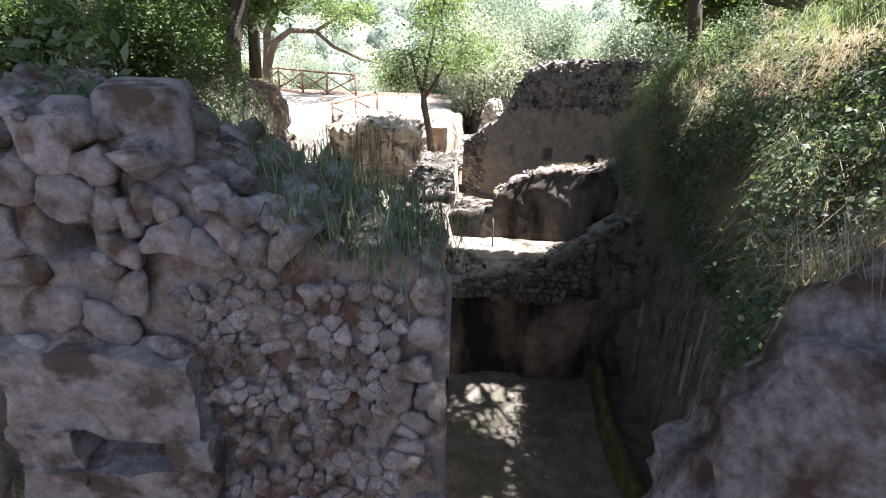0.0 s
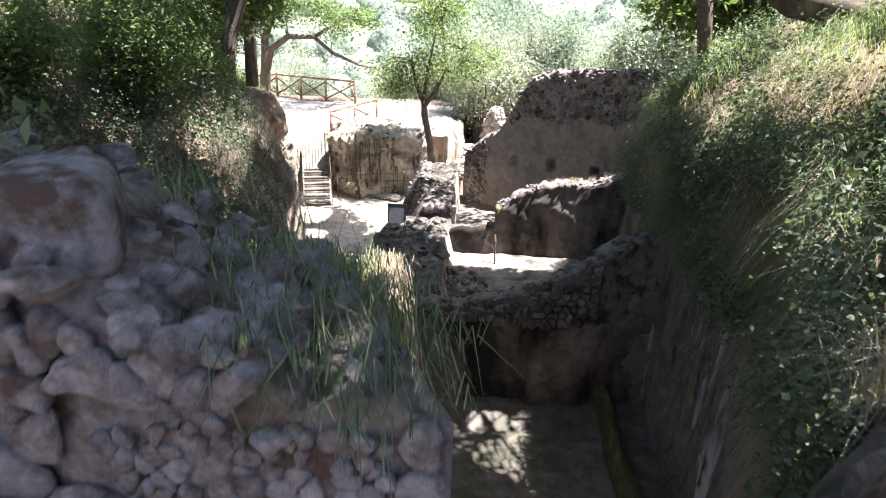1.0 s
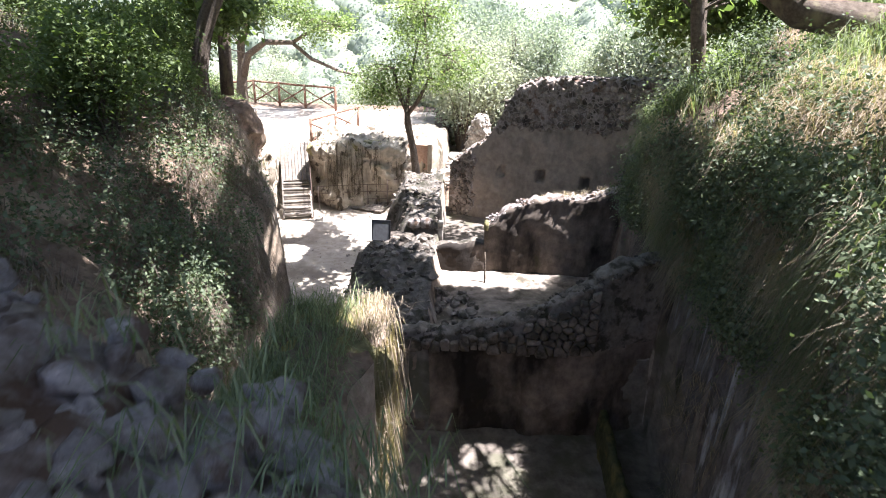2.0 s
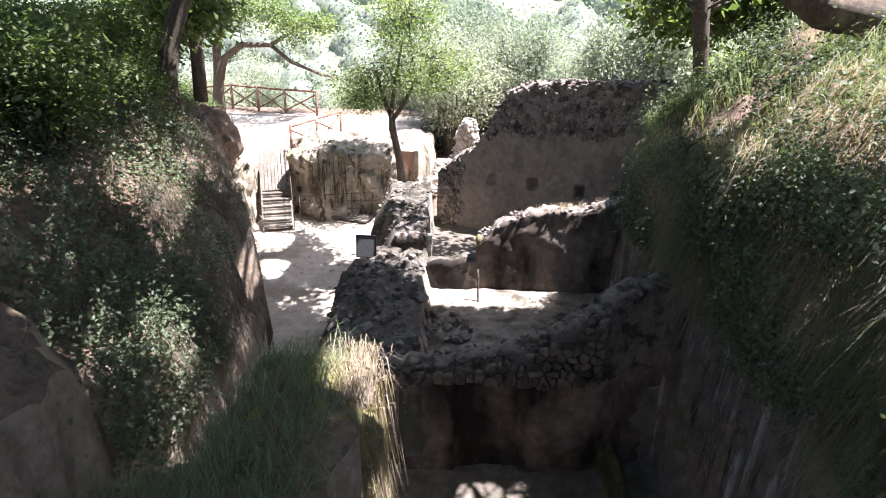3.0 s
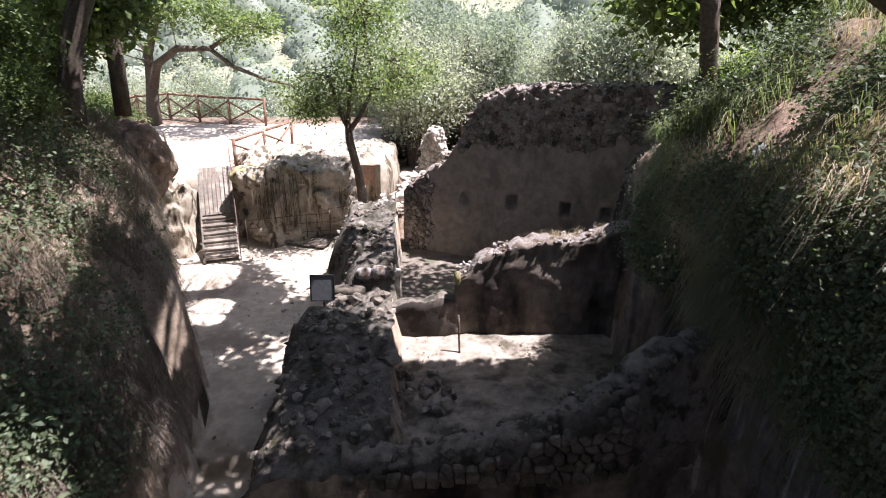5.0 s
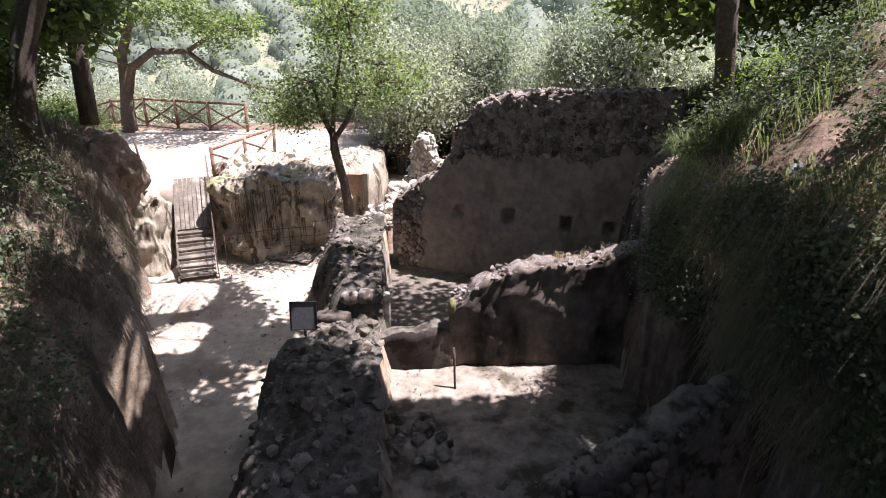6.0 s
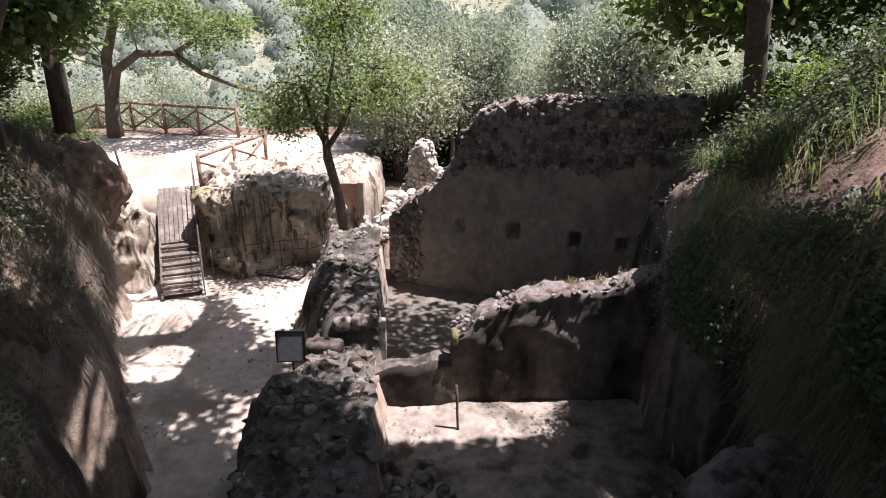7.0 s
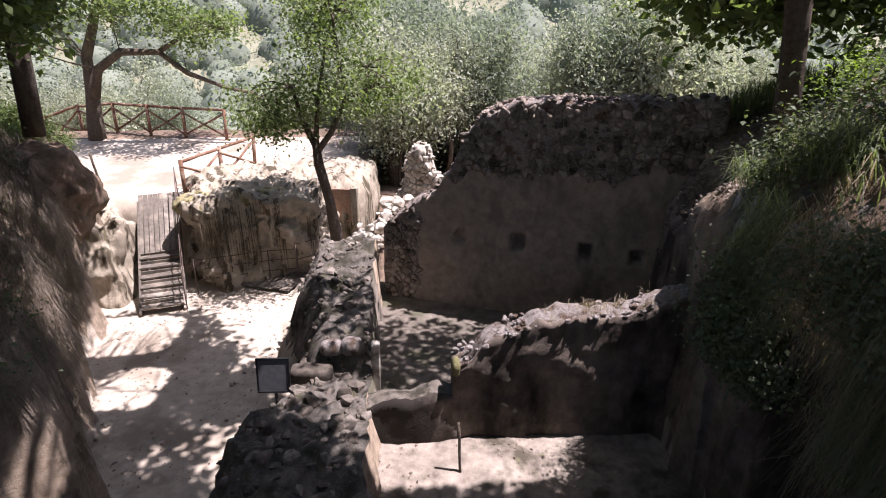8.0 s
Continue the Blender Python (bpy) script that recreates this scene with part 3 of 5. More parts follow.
# Stained face has shade in its colour; the top is paler stone.
wall_b = wall_body("wall_basin", [(0.88, 14.45), (4.35, 14.22)], B_TOP, 0.9, 0.5, (M_STAINED, M_STONE), lambda s, z, side: 1 if side == 0 else 0, (), 0.07, 0.05, seed=5, label="plastered basin wall, stained and shaded dark, with a pale sunlit top")
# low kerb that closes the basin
wall_k = wall_body("wall_kerb", [(-0.35, 14.42), (0.95, 14.42)], [(0, 1.72), (1.3, 1.72)], 0.9, 0.42, (M_STAINED, M_DARKSTONE), lambda s, z, side: 1 if side == 0 else 0, (), 0.08, 0.05, seed=8, label="low rounded masonry kerb of a basin")
# front wall of the basin, over the pit
C_TOP = [(0, 1.6), (1.2, 1.7), (2.2, 1.93), (2.9, 2.3), (3.35, 2.58), (3.8, 2.84), (4.2, 3.0), (4.9, 3.15), (5.6, 3.25)]
# The low front takes the stained plaster with shade in its colour.
wall_c = wall_body("wall_pit", [(-0.95, 10.28), (2.7, 10.22), (4.45, 10.8)], C_TOP, -0.6, 0.5, (M_STAINED, M_DARKSTONE, M_MORTAR), lambda s, z, side: 0 if (side < 0 and z < 1.4 + 0.2 * fbm((s, z, 3), 1.2)) else 1, (), 0.07, 0.07, batter=0.05, seed=11, ledge=(1.3, 2.45, 1.47, 0.12), label="rubble wall rising over a deep pit, stained and shaded dark low down")
# free-standing chunk of masonry in the foreground
F_TOP = [(0, 6.35), (0.45, 6.3), (0.75, 6.15), (1.05, 5.98), (1.45, 5.86), (1.9, 5.78)]
wall_f = wall_body("wall_front", [(-1.62, 1.85), (0.22, 1.85)], F_TOP, -0.5, 1.0, (M_MORTAR,), None, [(0.42, 4.93, 0.3, 0.14, 0.14), (0.37, 5.9, 0.17, 0.2, 0.32)], 0.027, 0.045, batter=0.03, seed=14, label="broken chunk of rubble masonry overgrown with grass")

# the chunk narrows towards its back
chunk_side = lambda y: 0.25 - 0.62 * max(0.0, y - 2.05)
for v in wall_f.data.vertices:
    if v.co.y > 2.05 and v.co.x > -0.8:
        v.co.x = -0.8 + (v.co.x + 0.8) * (chunk_side(v.co.y) + 0.8) / 1.05

# pit: mossy kerb along the side channel
kerb_bm = bmesh.new()
bmesh.ops.create_grid(kerb_bm, x_segments=6, y_segments=44, size=0.5)
for v in kerb_bm.verts:
    u, w = v.co.x * 2, v.co.y + 0.5
    y = 5.5 + 5.0 * w
    z = -0.5 + 0.62 * (1 - u ** 4) + 0.06 * fbm((u, y, 2), 2.5)
    v.co = (3.05 + 0.14 * u + 0.06 * math.sin(y * 1.3) + 0.05 * fbm((u, y, 0), 2), y, z)
tagged(part("kerb", kerb_bm, M_DARKMOSS, None, smooth=True), "narrow moss-covered masonry kerb on the pit floor", "kerb", kind="structure")


# ---- boulder of tufa beside the steps, with a brick niche ----
def rock(name, centre, radii, seed, material, rough=0.25, sub=4, label="", category="rock", floor=None, square=3.0, turn=0.0, streaks=0.0, grit=0.0):
    bm = bmesh.new()
    bmesh.ops.create_icosphere(bm, subdivisions=sub, radius=1)
    ct, st = math.cos(radians(turn)), math.sin(radians(turn))
    for v in bm.verts:
        n = v.co.normalized()
        k = (abs(n.x) ** square + abs(n.y) ** square + abs(n.z) ** square) ** (-1 / square)
        p = Vector((n.x * k * radii[0], n.y * k * radii[1], n.z * k * radii[2]))
        w = 1 + rough * fbm(p + Vector((seed, 0, 0)), 0.9, 5) * 0.5
        p = Vector((p.x * w, p.y * w, p.z * (1 + rough * 0.3 * fbm(p + Vector((0, seed, 0)), 1.3, 4))))
        p += n * (grit * fbm(p * 4.0 + Vector((seed, 0, 0)), 1.0, 4)) if grit else Vector()
        p += n * (streaks * fbm((p.x * 2.2, p.y * 2.2, p.z * 0.35), 2.0, 3))
        v.co = Vector((p.x * ct - p.y * st, p.x * st + p.y * ct, p.z)) + Vector(centre)
        if floor is not None and v.co.z < floor:
            v.co.z = floor - 0.1
    ob = part(name, bm, material, None, smooth=True)
    return tagged(ob, label, category)


rock("tufa_boulder", (-3.75, 24.35, 0.9), (2.0, 1.95, 1.65), 4, M_TUFA, 0.45, 6, "pale streaked tufa boulder with mossy top beside the steps", floor=-0.2, square=7, turn=15, streaks=0.14, grit=0.09)
rock("tufa_block", (-1.3, 25.6, 0.6), (0.95, 1.6, 1.95), 9, M_TUFA, 0.35, 5, "pale tufa block behind a tree with a walled-up niche", floor=-0.2, square=5, turn=-10, streaks=0.06)
rock("outcrop", (-7.2, 22.4, 0.7), (0.5, 0.95, 1.45), 6, M_TUFA, 1.0, 5, "sunlit rock outcrop at the foot of the bank", floor=-0.3, square=4, turn=15, streaks=0.08)

rock("overhang", (-7.75, 21.1, 2.9), (0.8, 1.2, 1.1), 12, M_SOIL, 0.9, 5, "earthy rock overhanging a shallow cave", square=4, turn=8)

rock("moss_cushion", (-4.95, 22.75, 2.2), (0.5, 0.4, 0.3), 71, M_MOSSPALE, 0.9, 4, "pale yellow mossy tufa lump on the boulder's edge", "moss", grit=0.06)
rock("moss_cushion", (-4.1, 22.85, 2.3), (0.55, 0.35, 0.22), 73, M_MOSSPALE, 0.9, 4, "yellow-green mossy lump on the boulder's edge", "moss", grit=0.06)
rock("moss_cushion", (-3.1, 23.05, 2.3), (0.4, 0.35, 0.2), 75, M_MOSSPALE, 0.9, 4, "low mossy lump on the boulder's edge", "moss", grit=0.06)

# ---- steps ----
stairs = thing("wooden_stairs", (-5.52, 20.84, 0.02), math.degrees(math.atan2(0.87, 3.1)), "straight flight of grey weathered timber steps with a thin rail", "stairs")
RUN, RISE, NSTEP = 3.2, 1.93, 11


def box(size, bevel=0.006):
    bm = bmesh.new()
    bmesh.ops.create_cube(bm, size=1)
    for v in bm.verts:
        v.co = Vector((v.co.x * size[0], v.co.y * size[1], v.co.z * size[2]))
    if bevel:
        bmesh.ops.bevel(bm, geom=bm.edges[:], offset=bevel, segments=1, affect="EDGES")
    return bm


def tube(points, radii, sides=8, rough=0.0, seed=0, caps=True):
    """A tapering round limb along points."""
    pts = [Vector(p) for p in points]
    verts, flat, sizes = [], [], []
    up = Vector((0.13, 0.31, 0.94))
    for i, p in enumerate(pts):
        t = (pts[min(i + 1, len(pts) - 1)] - pts[max(i - 1, 0)]).normalized()
        u = t.cross(up)
        if u.length < 0.05:
            u = t.cross(Vector((1, 0, 0)))
        u.normalize()
        w = t.cross(u)
        for k in range(sides):
            a = 2 * math.pi * k / sides
            r = radii[i] * (1 + (rough * fbm((math.cos(a), math.sin(a) + seed, i * 0.35), 1.6, 2) if rough else 0))
            verts.append(tuple(p + (u * math.cos(a) + w * math.sin(a)) * r))
    for i in range(len(pts) - 1):
        for k in range(sides):
            a, b = i * sides + k, i * sides + (k + 1) % sides
            flat += [a, b, b + sides, a + sides]
            sizes.append(4)
    if caps:
        flat += list(range(sides))[::-1] + [(len(pts) - 1) * sides + k for k in range(sides)]
        sizes += [sides, sides]
    return verts, flat, sizes


def rod(name, a, b, r, material, parent, sides=8, label="", wob=0.0):
    a, b = Vector(a), Vector(b)
    n = 2 if not wob else 5
    pts = [a.lerp(b, i / (n - 1)) + (Vector((RNG.normal(), RNG.normal(), RNG.normal())) * wob if 0 < i < n - 1 else Vector()) for i in range(n)]
    v, f, s = tube(pts, [r] * n, sides)
    return part(name, quick_mesh(name, v, f, s, material, smooth=True), None, parent, label)


for side in (-0.5, 0.5):
    bm = box((0.06, 0.26, math.hypot(RUN, RISE)), 0.008)
    ob = part("stringer", bm, M_TREAD, stairs)
    ob.matrix_basis = Matrix.Translation((side, RUN / 2, RISE / 2 - 0.06)) @ Matrix.Rotation(-math.atan2(RUN, RISE), 4, "X")
SPLIT = 0.5
tread = None
for i in range(6):
    ob = new("tread", tread.data) if tread else part("tread", box((0.98, 0.25, 0.045), 0.008), M_TREAD, stairs)
    tread = tread or ob
    ob.parent = stairs
    ob.matrix_basis = pose(RNG.normal() * 0.006, RUN * SPLIT * (i + 0.5) / 6, RISE * SPLIT * (i + 0.8) / 6 + RNG.normal() * 0.004, RNG.normal(), RNG.normal() * 0.8, RNG.normal() * 0.6)
    if i < 5:
        riser = part("riser", box((0.94, 0.03, 0.09), 0.005), M_TREAD, stairs)
        riser.matrix_basis = pose(0, RUN * SPLIT * (i + 1) / 6 - 0.02, RISE * SPLIT * (i + 1.2) / 6 - 0.01)
ramp_len = math.hypot(RUN, RISE) * (1 - SPLIT) + 0.25
plank0 = None
for i in range(8):
    ob = new("plank", plank0.data) if plank0 else part("plank", box((0.112, ramp_len, 0.035), 0.006), M_TREAD, stairs)
    plank0 = plank0 or ob
    ob.parent = stairs
    ob.matrix_basis = Matrix.Translation((-0.44 + i * 0.126, RUN * (1 + SPLIT) / 2 + 0.06, RISE * (1 + SPLIT) / 2 + 0.09 + RNG.normal() * 0.004)) @ Matrix.Rotation(math.atan2(RISE, RUN), 4, "X")
for i in range(0, 4):
    y, z = RUN * i / 3, RISE * i / 3
    rod("baluster", (0.54, y, z - 0.05), (0.54, y, z + 0.9), 0.016, M_STEEL, stairs, 6)
for h in (0.45, 0.88):
    rod("handrail", (0.54, -0.05, h), (0.54, RUN + 0.1, RISE + h + 0.02), 0.014, M_STEEL, stairs, 6)
# wooden deck of the lower walk
deck = thing("boardwalk", (-3.55, 22.55, 0.1), -20, "low boardwalk of grey planks below the boulder", "boardwalk")
plank = None
for i in range(15):
    ob = new("plank", plank.data) if plank else part("plank", box((0.135, 1.15, 0.04), 0.008), M_TREAD, deck)
    plank = plank or ob
    ob.parent = deck
    ob.matrix_basis = pose(-0.95 + i * 0.15, RNG.normal() * 0.02, RNG.normal() * 0.004, 0, 0, RNG.normal() * 0.7)


# ---- timber fence with crossed braces ----
def fence(points, height, label, group, jitter=0.03):
    f = thing("timber_fence", points[0], 0, label, "fence", group)
    o = Vector(points[0])
    tops_ = []
    for p in points:
        p = Vector(p) - o
        lean = Vector((RNG.normal() * jitter, RNG.normal() * jitter, height))
        rod("post", p + Vector((0, 0, -0.15)), p + lean + Vector((0, 0, 0.06)), 0.06, M_RAIL, f, 8)
        tops_.append((p, p + lean))
    for (a, ta), (b, tb) in zip(tops_, tops_[1:]):
        rod("top_rail", ta, tb, 0.05, M_RAIL, f, 8, wob=0.01)
        rod("brace", a + Vector((0, 0.05, 0.12)), tb + Vector((0, 0.05, -0.12)), 0.038, M_RAIL, f, 6, wob=0.01)
        rod("brace", b + Vector((0, -0.05, 0.12)), ta + Vector((0, -0.05, -0.12)), 0.038, M_RAIL, f, 6, wob=0.01)
    return f


gz_ = lambda x, y: height_at(x, y)
fence([(x, y, gz_(x, y)) for x, y in ((-13.6, 32.6), (-11.9, 31.9), (-10.3, 31.2), (-8.9, 30.75), (-7.5, 30.4), (-5.9, 30.0))], 1.1, "reddish brown timber fence with crossed braces along the terrace edge", "timber fences")
fence([(-5.75, 24.35, 1.95), (-5.0, 25.6, 2.05), (-4.3, 27.0, 2.15)], 1.0, "short reddish timber railing beside the stair head", "timber fences")
stake = thing("stake", (-7.3, 22.9, 2.6), 0, "thin leaning wooden stake on the bank above the steps", "stake")
rod("pole", (0, 0, -0.3), (-0.12, 0.0, 0.95), 0.03, M_BARK, stake, 6, wob=0.01)

# ---- steel railing along the lower walk ----
rail = thing("metal_railing", (-5.0, 21.9, 0.0), 0, "thin rusty steel railing along the lower walk", "railing")
line_ = [(0, 0, 0.03), (0.9, 0.25, 0.05), (1.8, 0.5, 0.05), (2.55, 0.6, 0.05)]
for p in line_:
    rod("post", (p[0], p[1], -0.1), (p[0], p[1], 0.95), 0.018, M_STEEL, rail, 6)
for h in (0.35, 0.65, 0.93):
    for a, b in zip(line_, line_[1:]):
        rod("bar", (a[0], a[1], h), (b[0], b[1], h), 0.012, M_STEEL, rail, 6)
gate = thing("metal_gate", (-2.45, 22.4, 0.0), 35, "small open rusty steel gate", "gate")
for x in (0, 0.75):
    rod("upright", (x, 0, -0.05), (x, 0, 1.15), 0.02, M_STEEL, gate, 6)
for h in (0.2, 0.65, 1.1):
    rod("bar", (0, 0, h), (0.75, 0, h), 0.014, M_STEEL, gate, 6)

# ---- information board ----
sign = thing("information_board", (-1.76, 15.3, 1.2), -3, "grey information board in a black steel frame on a post", "sign")
tilt = Matrix.Translation((0, 0, 0.56)) @ Matrix.Rotation(radians(-8), 4, "X")
ob = part("panel", box((0.45, 0.02, 0.52), 0.003), M_PANEL, sign, "blank-looking grey panel")
ob.matrix_basis = tilt
for n_, (sx_, sz_, px, pz) in {"rail_top": (0.50, 0.03, 0, 0.27), "rail_low": (0.50, 0.03, 0, -0.27), "stile": (0.03, 0.51, 0.235, 0), "stile.001": (0.03, 0.51, -0.235, 0)}.items():
    ob = part(n_.split(".")[0], box((sx_, 0.035, sz_), 0.004), M_FRAME, sign)
    ob.matrix_basis = tilt @ Matrix.Translation((px, -0.004, pz))
rod("post", (0, 0.03, -0.5), (0, 0.03, 0.5), 0.025, M_FRAME, sign, 8)


# ---- plants ----
def leaf_mesh(name, centres, normals, size, material, rng, long=1.7, vary=0.4):
    """Many leaves in one mesh: pointed, slightly folded blades at centres, facing roughly along normals."""
    n = len(centres)
    nrm = normals / np.maximum(np.linalg.norm(normals, axis=1, keepdims=True), 1e-6)
    d = rng.normal(size=(n, 3))
    d -= nrm * (d * nrm).sum(1, keepdims=True)
    d /= np.maximum(np.linalg.norm(d, axis=1, keepdims=True), 1e-6)
    w = np.cross(nrm, d)
    s = (np.asarray(size) * (1 + vary * rng.normal(size=n)).clip(0.4, 2))[:, None]
    base, tip = centres - d * s * long * 0.5, centres + d * s * long * 0.5 - nrm * s * 0.25
    mid = centres + nrm * s * 0.12
    v = np.stack([base, mid + w * s * 0.5, tip, mid - w * s * 0.5], 1).reshape(-1, 3)
    f = np.arange(4 * n)
    return quick_mesh(name, v, f, np.full(n, 4), material)


def blade_mesh(name, roots, length, width, lean, material, rng, droop=0.5, flop=1.0):
    """Grass blades: two-part tapering strips that bend over."""
    n = len(roots)
    a = rng.random(n) * 2 * np.pi
    side = np.stack([np.cos(a), np.sin(a), np.zeros(n)], 1)
    L = (np.asarray(length) * (0.55 + 0.8 * rng.random(n)))[:, None]
    out = np.stack([-np.sin(a), np.cos(a), np.zeros(n)], 1) * (0.25 + 0.6 * rng.random((n, 1))) * flop + lean
    up = np.array([0, 0, 1.0])
    m1 = roots + (up * 0.62 + out * 0.28) * L
    tip = roots + (up * (0.95 - droop * rng.random((n, 1))) + out * (0.75 + 0.3 * rng.random((n, 1)))) * L
    w = side * width * 0.5
    v = np.stack([roots - w, roots + w, m1 + w * 0.75, m1 - w * 0.75, tip], 1).reshape(-1, 3)
    k = np.arange(n)[:, None] * 5
    f = np.concatenate([k + np.array([[0, 1, 2, 3]]), k + np.array([[3, 2, 4]])], 1).ravel()
    return quick_mesh(name, v, f, np.tile([4, 3], n), material)


def scatter(x0, x1, y0, y1, n, rng, keep):
    x, y = x0 + (x1 - x0) * rng.random(n), y0 + (y1 - y0) * rng.random(n)
    z = ground_height(x, y)
    e = 0.12
    gxs, gys = (ground_height(x + e, y) - z) / e, (ground_height(x, y + e) - z) / e
    ok = keep(x, y, z, np.hypot(gxs, gys))
    p = np.stack([x, y, z], 1)[ok]
    nr = np.stack([-gxs, -gys, np.ones(n)], 1)[ok]
    nr[:, :2] = nr[:, :2].clip(-4, 4)
    return p, nr / np.linalg.norm(nr, axis=1, keepdims=True)


def patchy(x, y, scale, seed, cut):
    return rough_noise(x, y, scale, seed, 3) > cut


def herb_points(p, nr, per, height, spread, rng):
    """Leaves on low plants: a cloud over each root, standing off the slope."""
    n = len(p)
    k = rng.integers(per // 2, per + 1, n)
    i = np.repeat(np.arange(n), k)
    h = height * (0.5 + rng.random(n))[i] * rng.random(len(i)) ** 0.7
    up = nr[i] * 0.55 + np.array([0, 0, 0.6])
    c = p[i] + up * h[:, None] + rng.normal(size=(len(i), 3)) * spread * (0.4 + h / height)[:, None]
    nn = nr[i] * 0.7 + rng.normal(size=(len(i), 3)) * 0.6 + np.array([0, 0, 0.5])
    return c, nn


R = np.random.default_rng(11)
lfoot = lambda y: lerp_table(y, LEFT_FOOT)
rfoot = lambda y: lerp_table(y, RIGHT_FOOT)

# left bank
p, nr = scatter(-13, -2.8, -1, 30, 24000, R, lambda x, y, z, g: (x < lfoot(y) - 0.6) & (z > 3.3) & patchy(x, y, 0.8, 51, lerp_table(y, [(8, -0.12), (11, 0.02), (30, 0.0)])))
c, nn = herb_points(p, nr, 16, 0.4, 0.1, R)
tagged(new("bank_plants", leaf_mesh("bank_plants", c, nn, 0.034, L_BUSH, R)), "low green herbs and brambles on the shaded bank", "undergrowth", kind="stuff")
p, nr = scatter(-10, -2.8, 0, 26, 12000, R, lambda x, y, z, g: (x < lfoot(y) - 0.3) & (z > 2.8) & patchy(x, y, 1.3, 61, 0.04))
tagged(new("dry_bank_grass", blade_mesh("dry_bank_grass", np.repeat(p, 6, 0) + R.normal(size=(len(p) * 6, 3)) * 0.06, 0.34, 0.009, np.array([0.5, -0.1, -0.25]), L_ROOT, R, 1.1)), "dry straw-coloured grass hanging down the bank", "dry grass", kind="stuff")
# mass in front of the path
p, nr = scatter(-3.2, -0.65, 2.9, 7.2, 1700, R, lambda x, y, z, g: (z < 5.0) & (g < 2) & ((x < -0.95) | (y < 5.2)) & patchy(x, y, 1.5, 55, -0.25))
tagged(new("ledge_grass", blade_mesh("ledge_grass", np.repeat(p, 7, 0) + R.normal(size=(len(p) * 7, 3)) * 0.07, 0.34, 0.008, np.array([0.3, -0.2, -0.2]), L_GRASS, R, 1.2, 1.5)), "lush grass on the rock ledge", "grass", kind="stuff")
# right bank
p, nr = scatter(2.0, 12, 3.2, 16, 24000, R, lambda x, y, z, g: (x > rfoot(y) - 0.05) & (z > 2.4) & (patchy(x, y, 0.9, 71, -0.05)) & (y < 13.8 + 0.25 * (x - 4)) & (x > rfoot(y) + 0.05))
c, nn = herb_points(p, nr, 16, 0.42, 0.1, R)
tagged(new("bank_plants", leaf_mesh("bank_plants", c, nn, 0.033, L_BUSH, R)), "dense green herbs covering the steep bank", "undergrowth", kind="stuff")
p, nr = scatter(2.0, 12, 3.4, 26, 13000, R, lambda x, y, z, g: (x > rfoot(y) - 0.02) & (z > 3.0) & patchy(x, y, 1.0, 81, 0.0) & ((y < 14.2) | (x > 7) | (y > 17.8)))
tagged(new("bank_grass", blade_mesh("bank_grass", np.repeat(p, 7, 0) + R.normal(size=(len(p) * 7, 3)) * 0.08, 0.5, 0.011, np.array([-0.55, -0.15, -0.1]), L_GRASS, R, 0.9)), "long green grass leaning down the bank", "grass", kind="stuff")
p, nr = scatter(1.25, 9, 1.2, 19, 7000, R, lambda x, y, z, g: (x > rfoot(y) - 0.02) & (z > 3.2) & (y < 13.2) & patchy(x, y, 1.1, 91, 0.12) & ((y > 3.4) | (x > rfoot(y) + 0.25)))
tagged(new("dry_bank_grass", blade_mesh("dry_bank_grass", np.repeat(p, 7, 0) + R.normal(size=(len(p) * 7, 3)) * 0.07, 0.5, 0.008, np.array([-0.6, -0.15, -0.25]), L_DRY, R, 1.2)), "dry pale grass draped over the bank edge", "dry grass", kind="stuff")
# dry sunlit patch on the bank's shoulder
x, y = 3.9 + 1.5 * R.random(900), 7.9 + 2.3 * R.random(900)
ok = patchy(x, y, 1.4, 95, -0.05)
p = np.stack([x, y, ground_height(x, y)], 1)[ok]
tagged(new("dry_bank_grass", blade_mesh("dry_bank_grass", np.repeat(p, 12, 0) + R.normal(size=(len(p) * 12, 3)) * 0.08, 0.45, 0.007, np.array([-0.6, -0.2, -0.45]), L_DRY, R, 1.3)), "sunlit patch of flattened dry grass on the bank", "dry grass", kind="stuff")
# plants that hang on the steep faces
def face_points(n, foot, z0, z1, y0, y1, sign_, rng, seed, cut):
    y = y0 + (y1 - y0) * rng.random(n)
    z = z0 + (z1(y) - z0) * rng.random(n)
    ok = patchy(y, z, 0.9, seed, cut) & (ground_height(foot(y, z) + sign_ * 0.35, y) > z - 0.3)
    y, z = y[ok], z[ok]
    p_ = np.stack([foot(y, z), y, z], 1)
    nr_ = np.tile([-sign_ * 1.0, -0.15, 0.35], (len(y), 1))
    return p_, nr_


redge = lambda y: lerp_table(y, RIGHT_EDGE) + 0.3
rface = lambda y, z: lerp_table(y, RIGHT_FOOT) + 0.05
p, nr = face_points(9000, rface, 2.9, redge, 3.4, 13.6, 1, R, 171, 0.06)
c, nn = herb_points(p, nr, 15, 0.34, 0.1, R)
tagged(new("hanging_plants", leaf_mesh("hanging_plants", c, nn, 0.03, L_BUSH, R)), "herbs and creepers hanging down the rock face", "creepers", kind="stuff")
p, nr = face_points(5000, rface, 3.1, redge, 3.4, 14.2, 1, R, 181, 0.1)
tagged(new("hanging_grass", blade_mesh("hanging_grass", np.repeat(p, 6, 0) + R.normal(size=(len(p) * 6, 3)) * 0.08, 0.42, 0.009, np.array([-0.55, -0.1, -0.75]), L_GRASS, R, 1.4)), "long grass hanging over the rock face", "grass", kind="stuff")
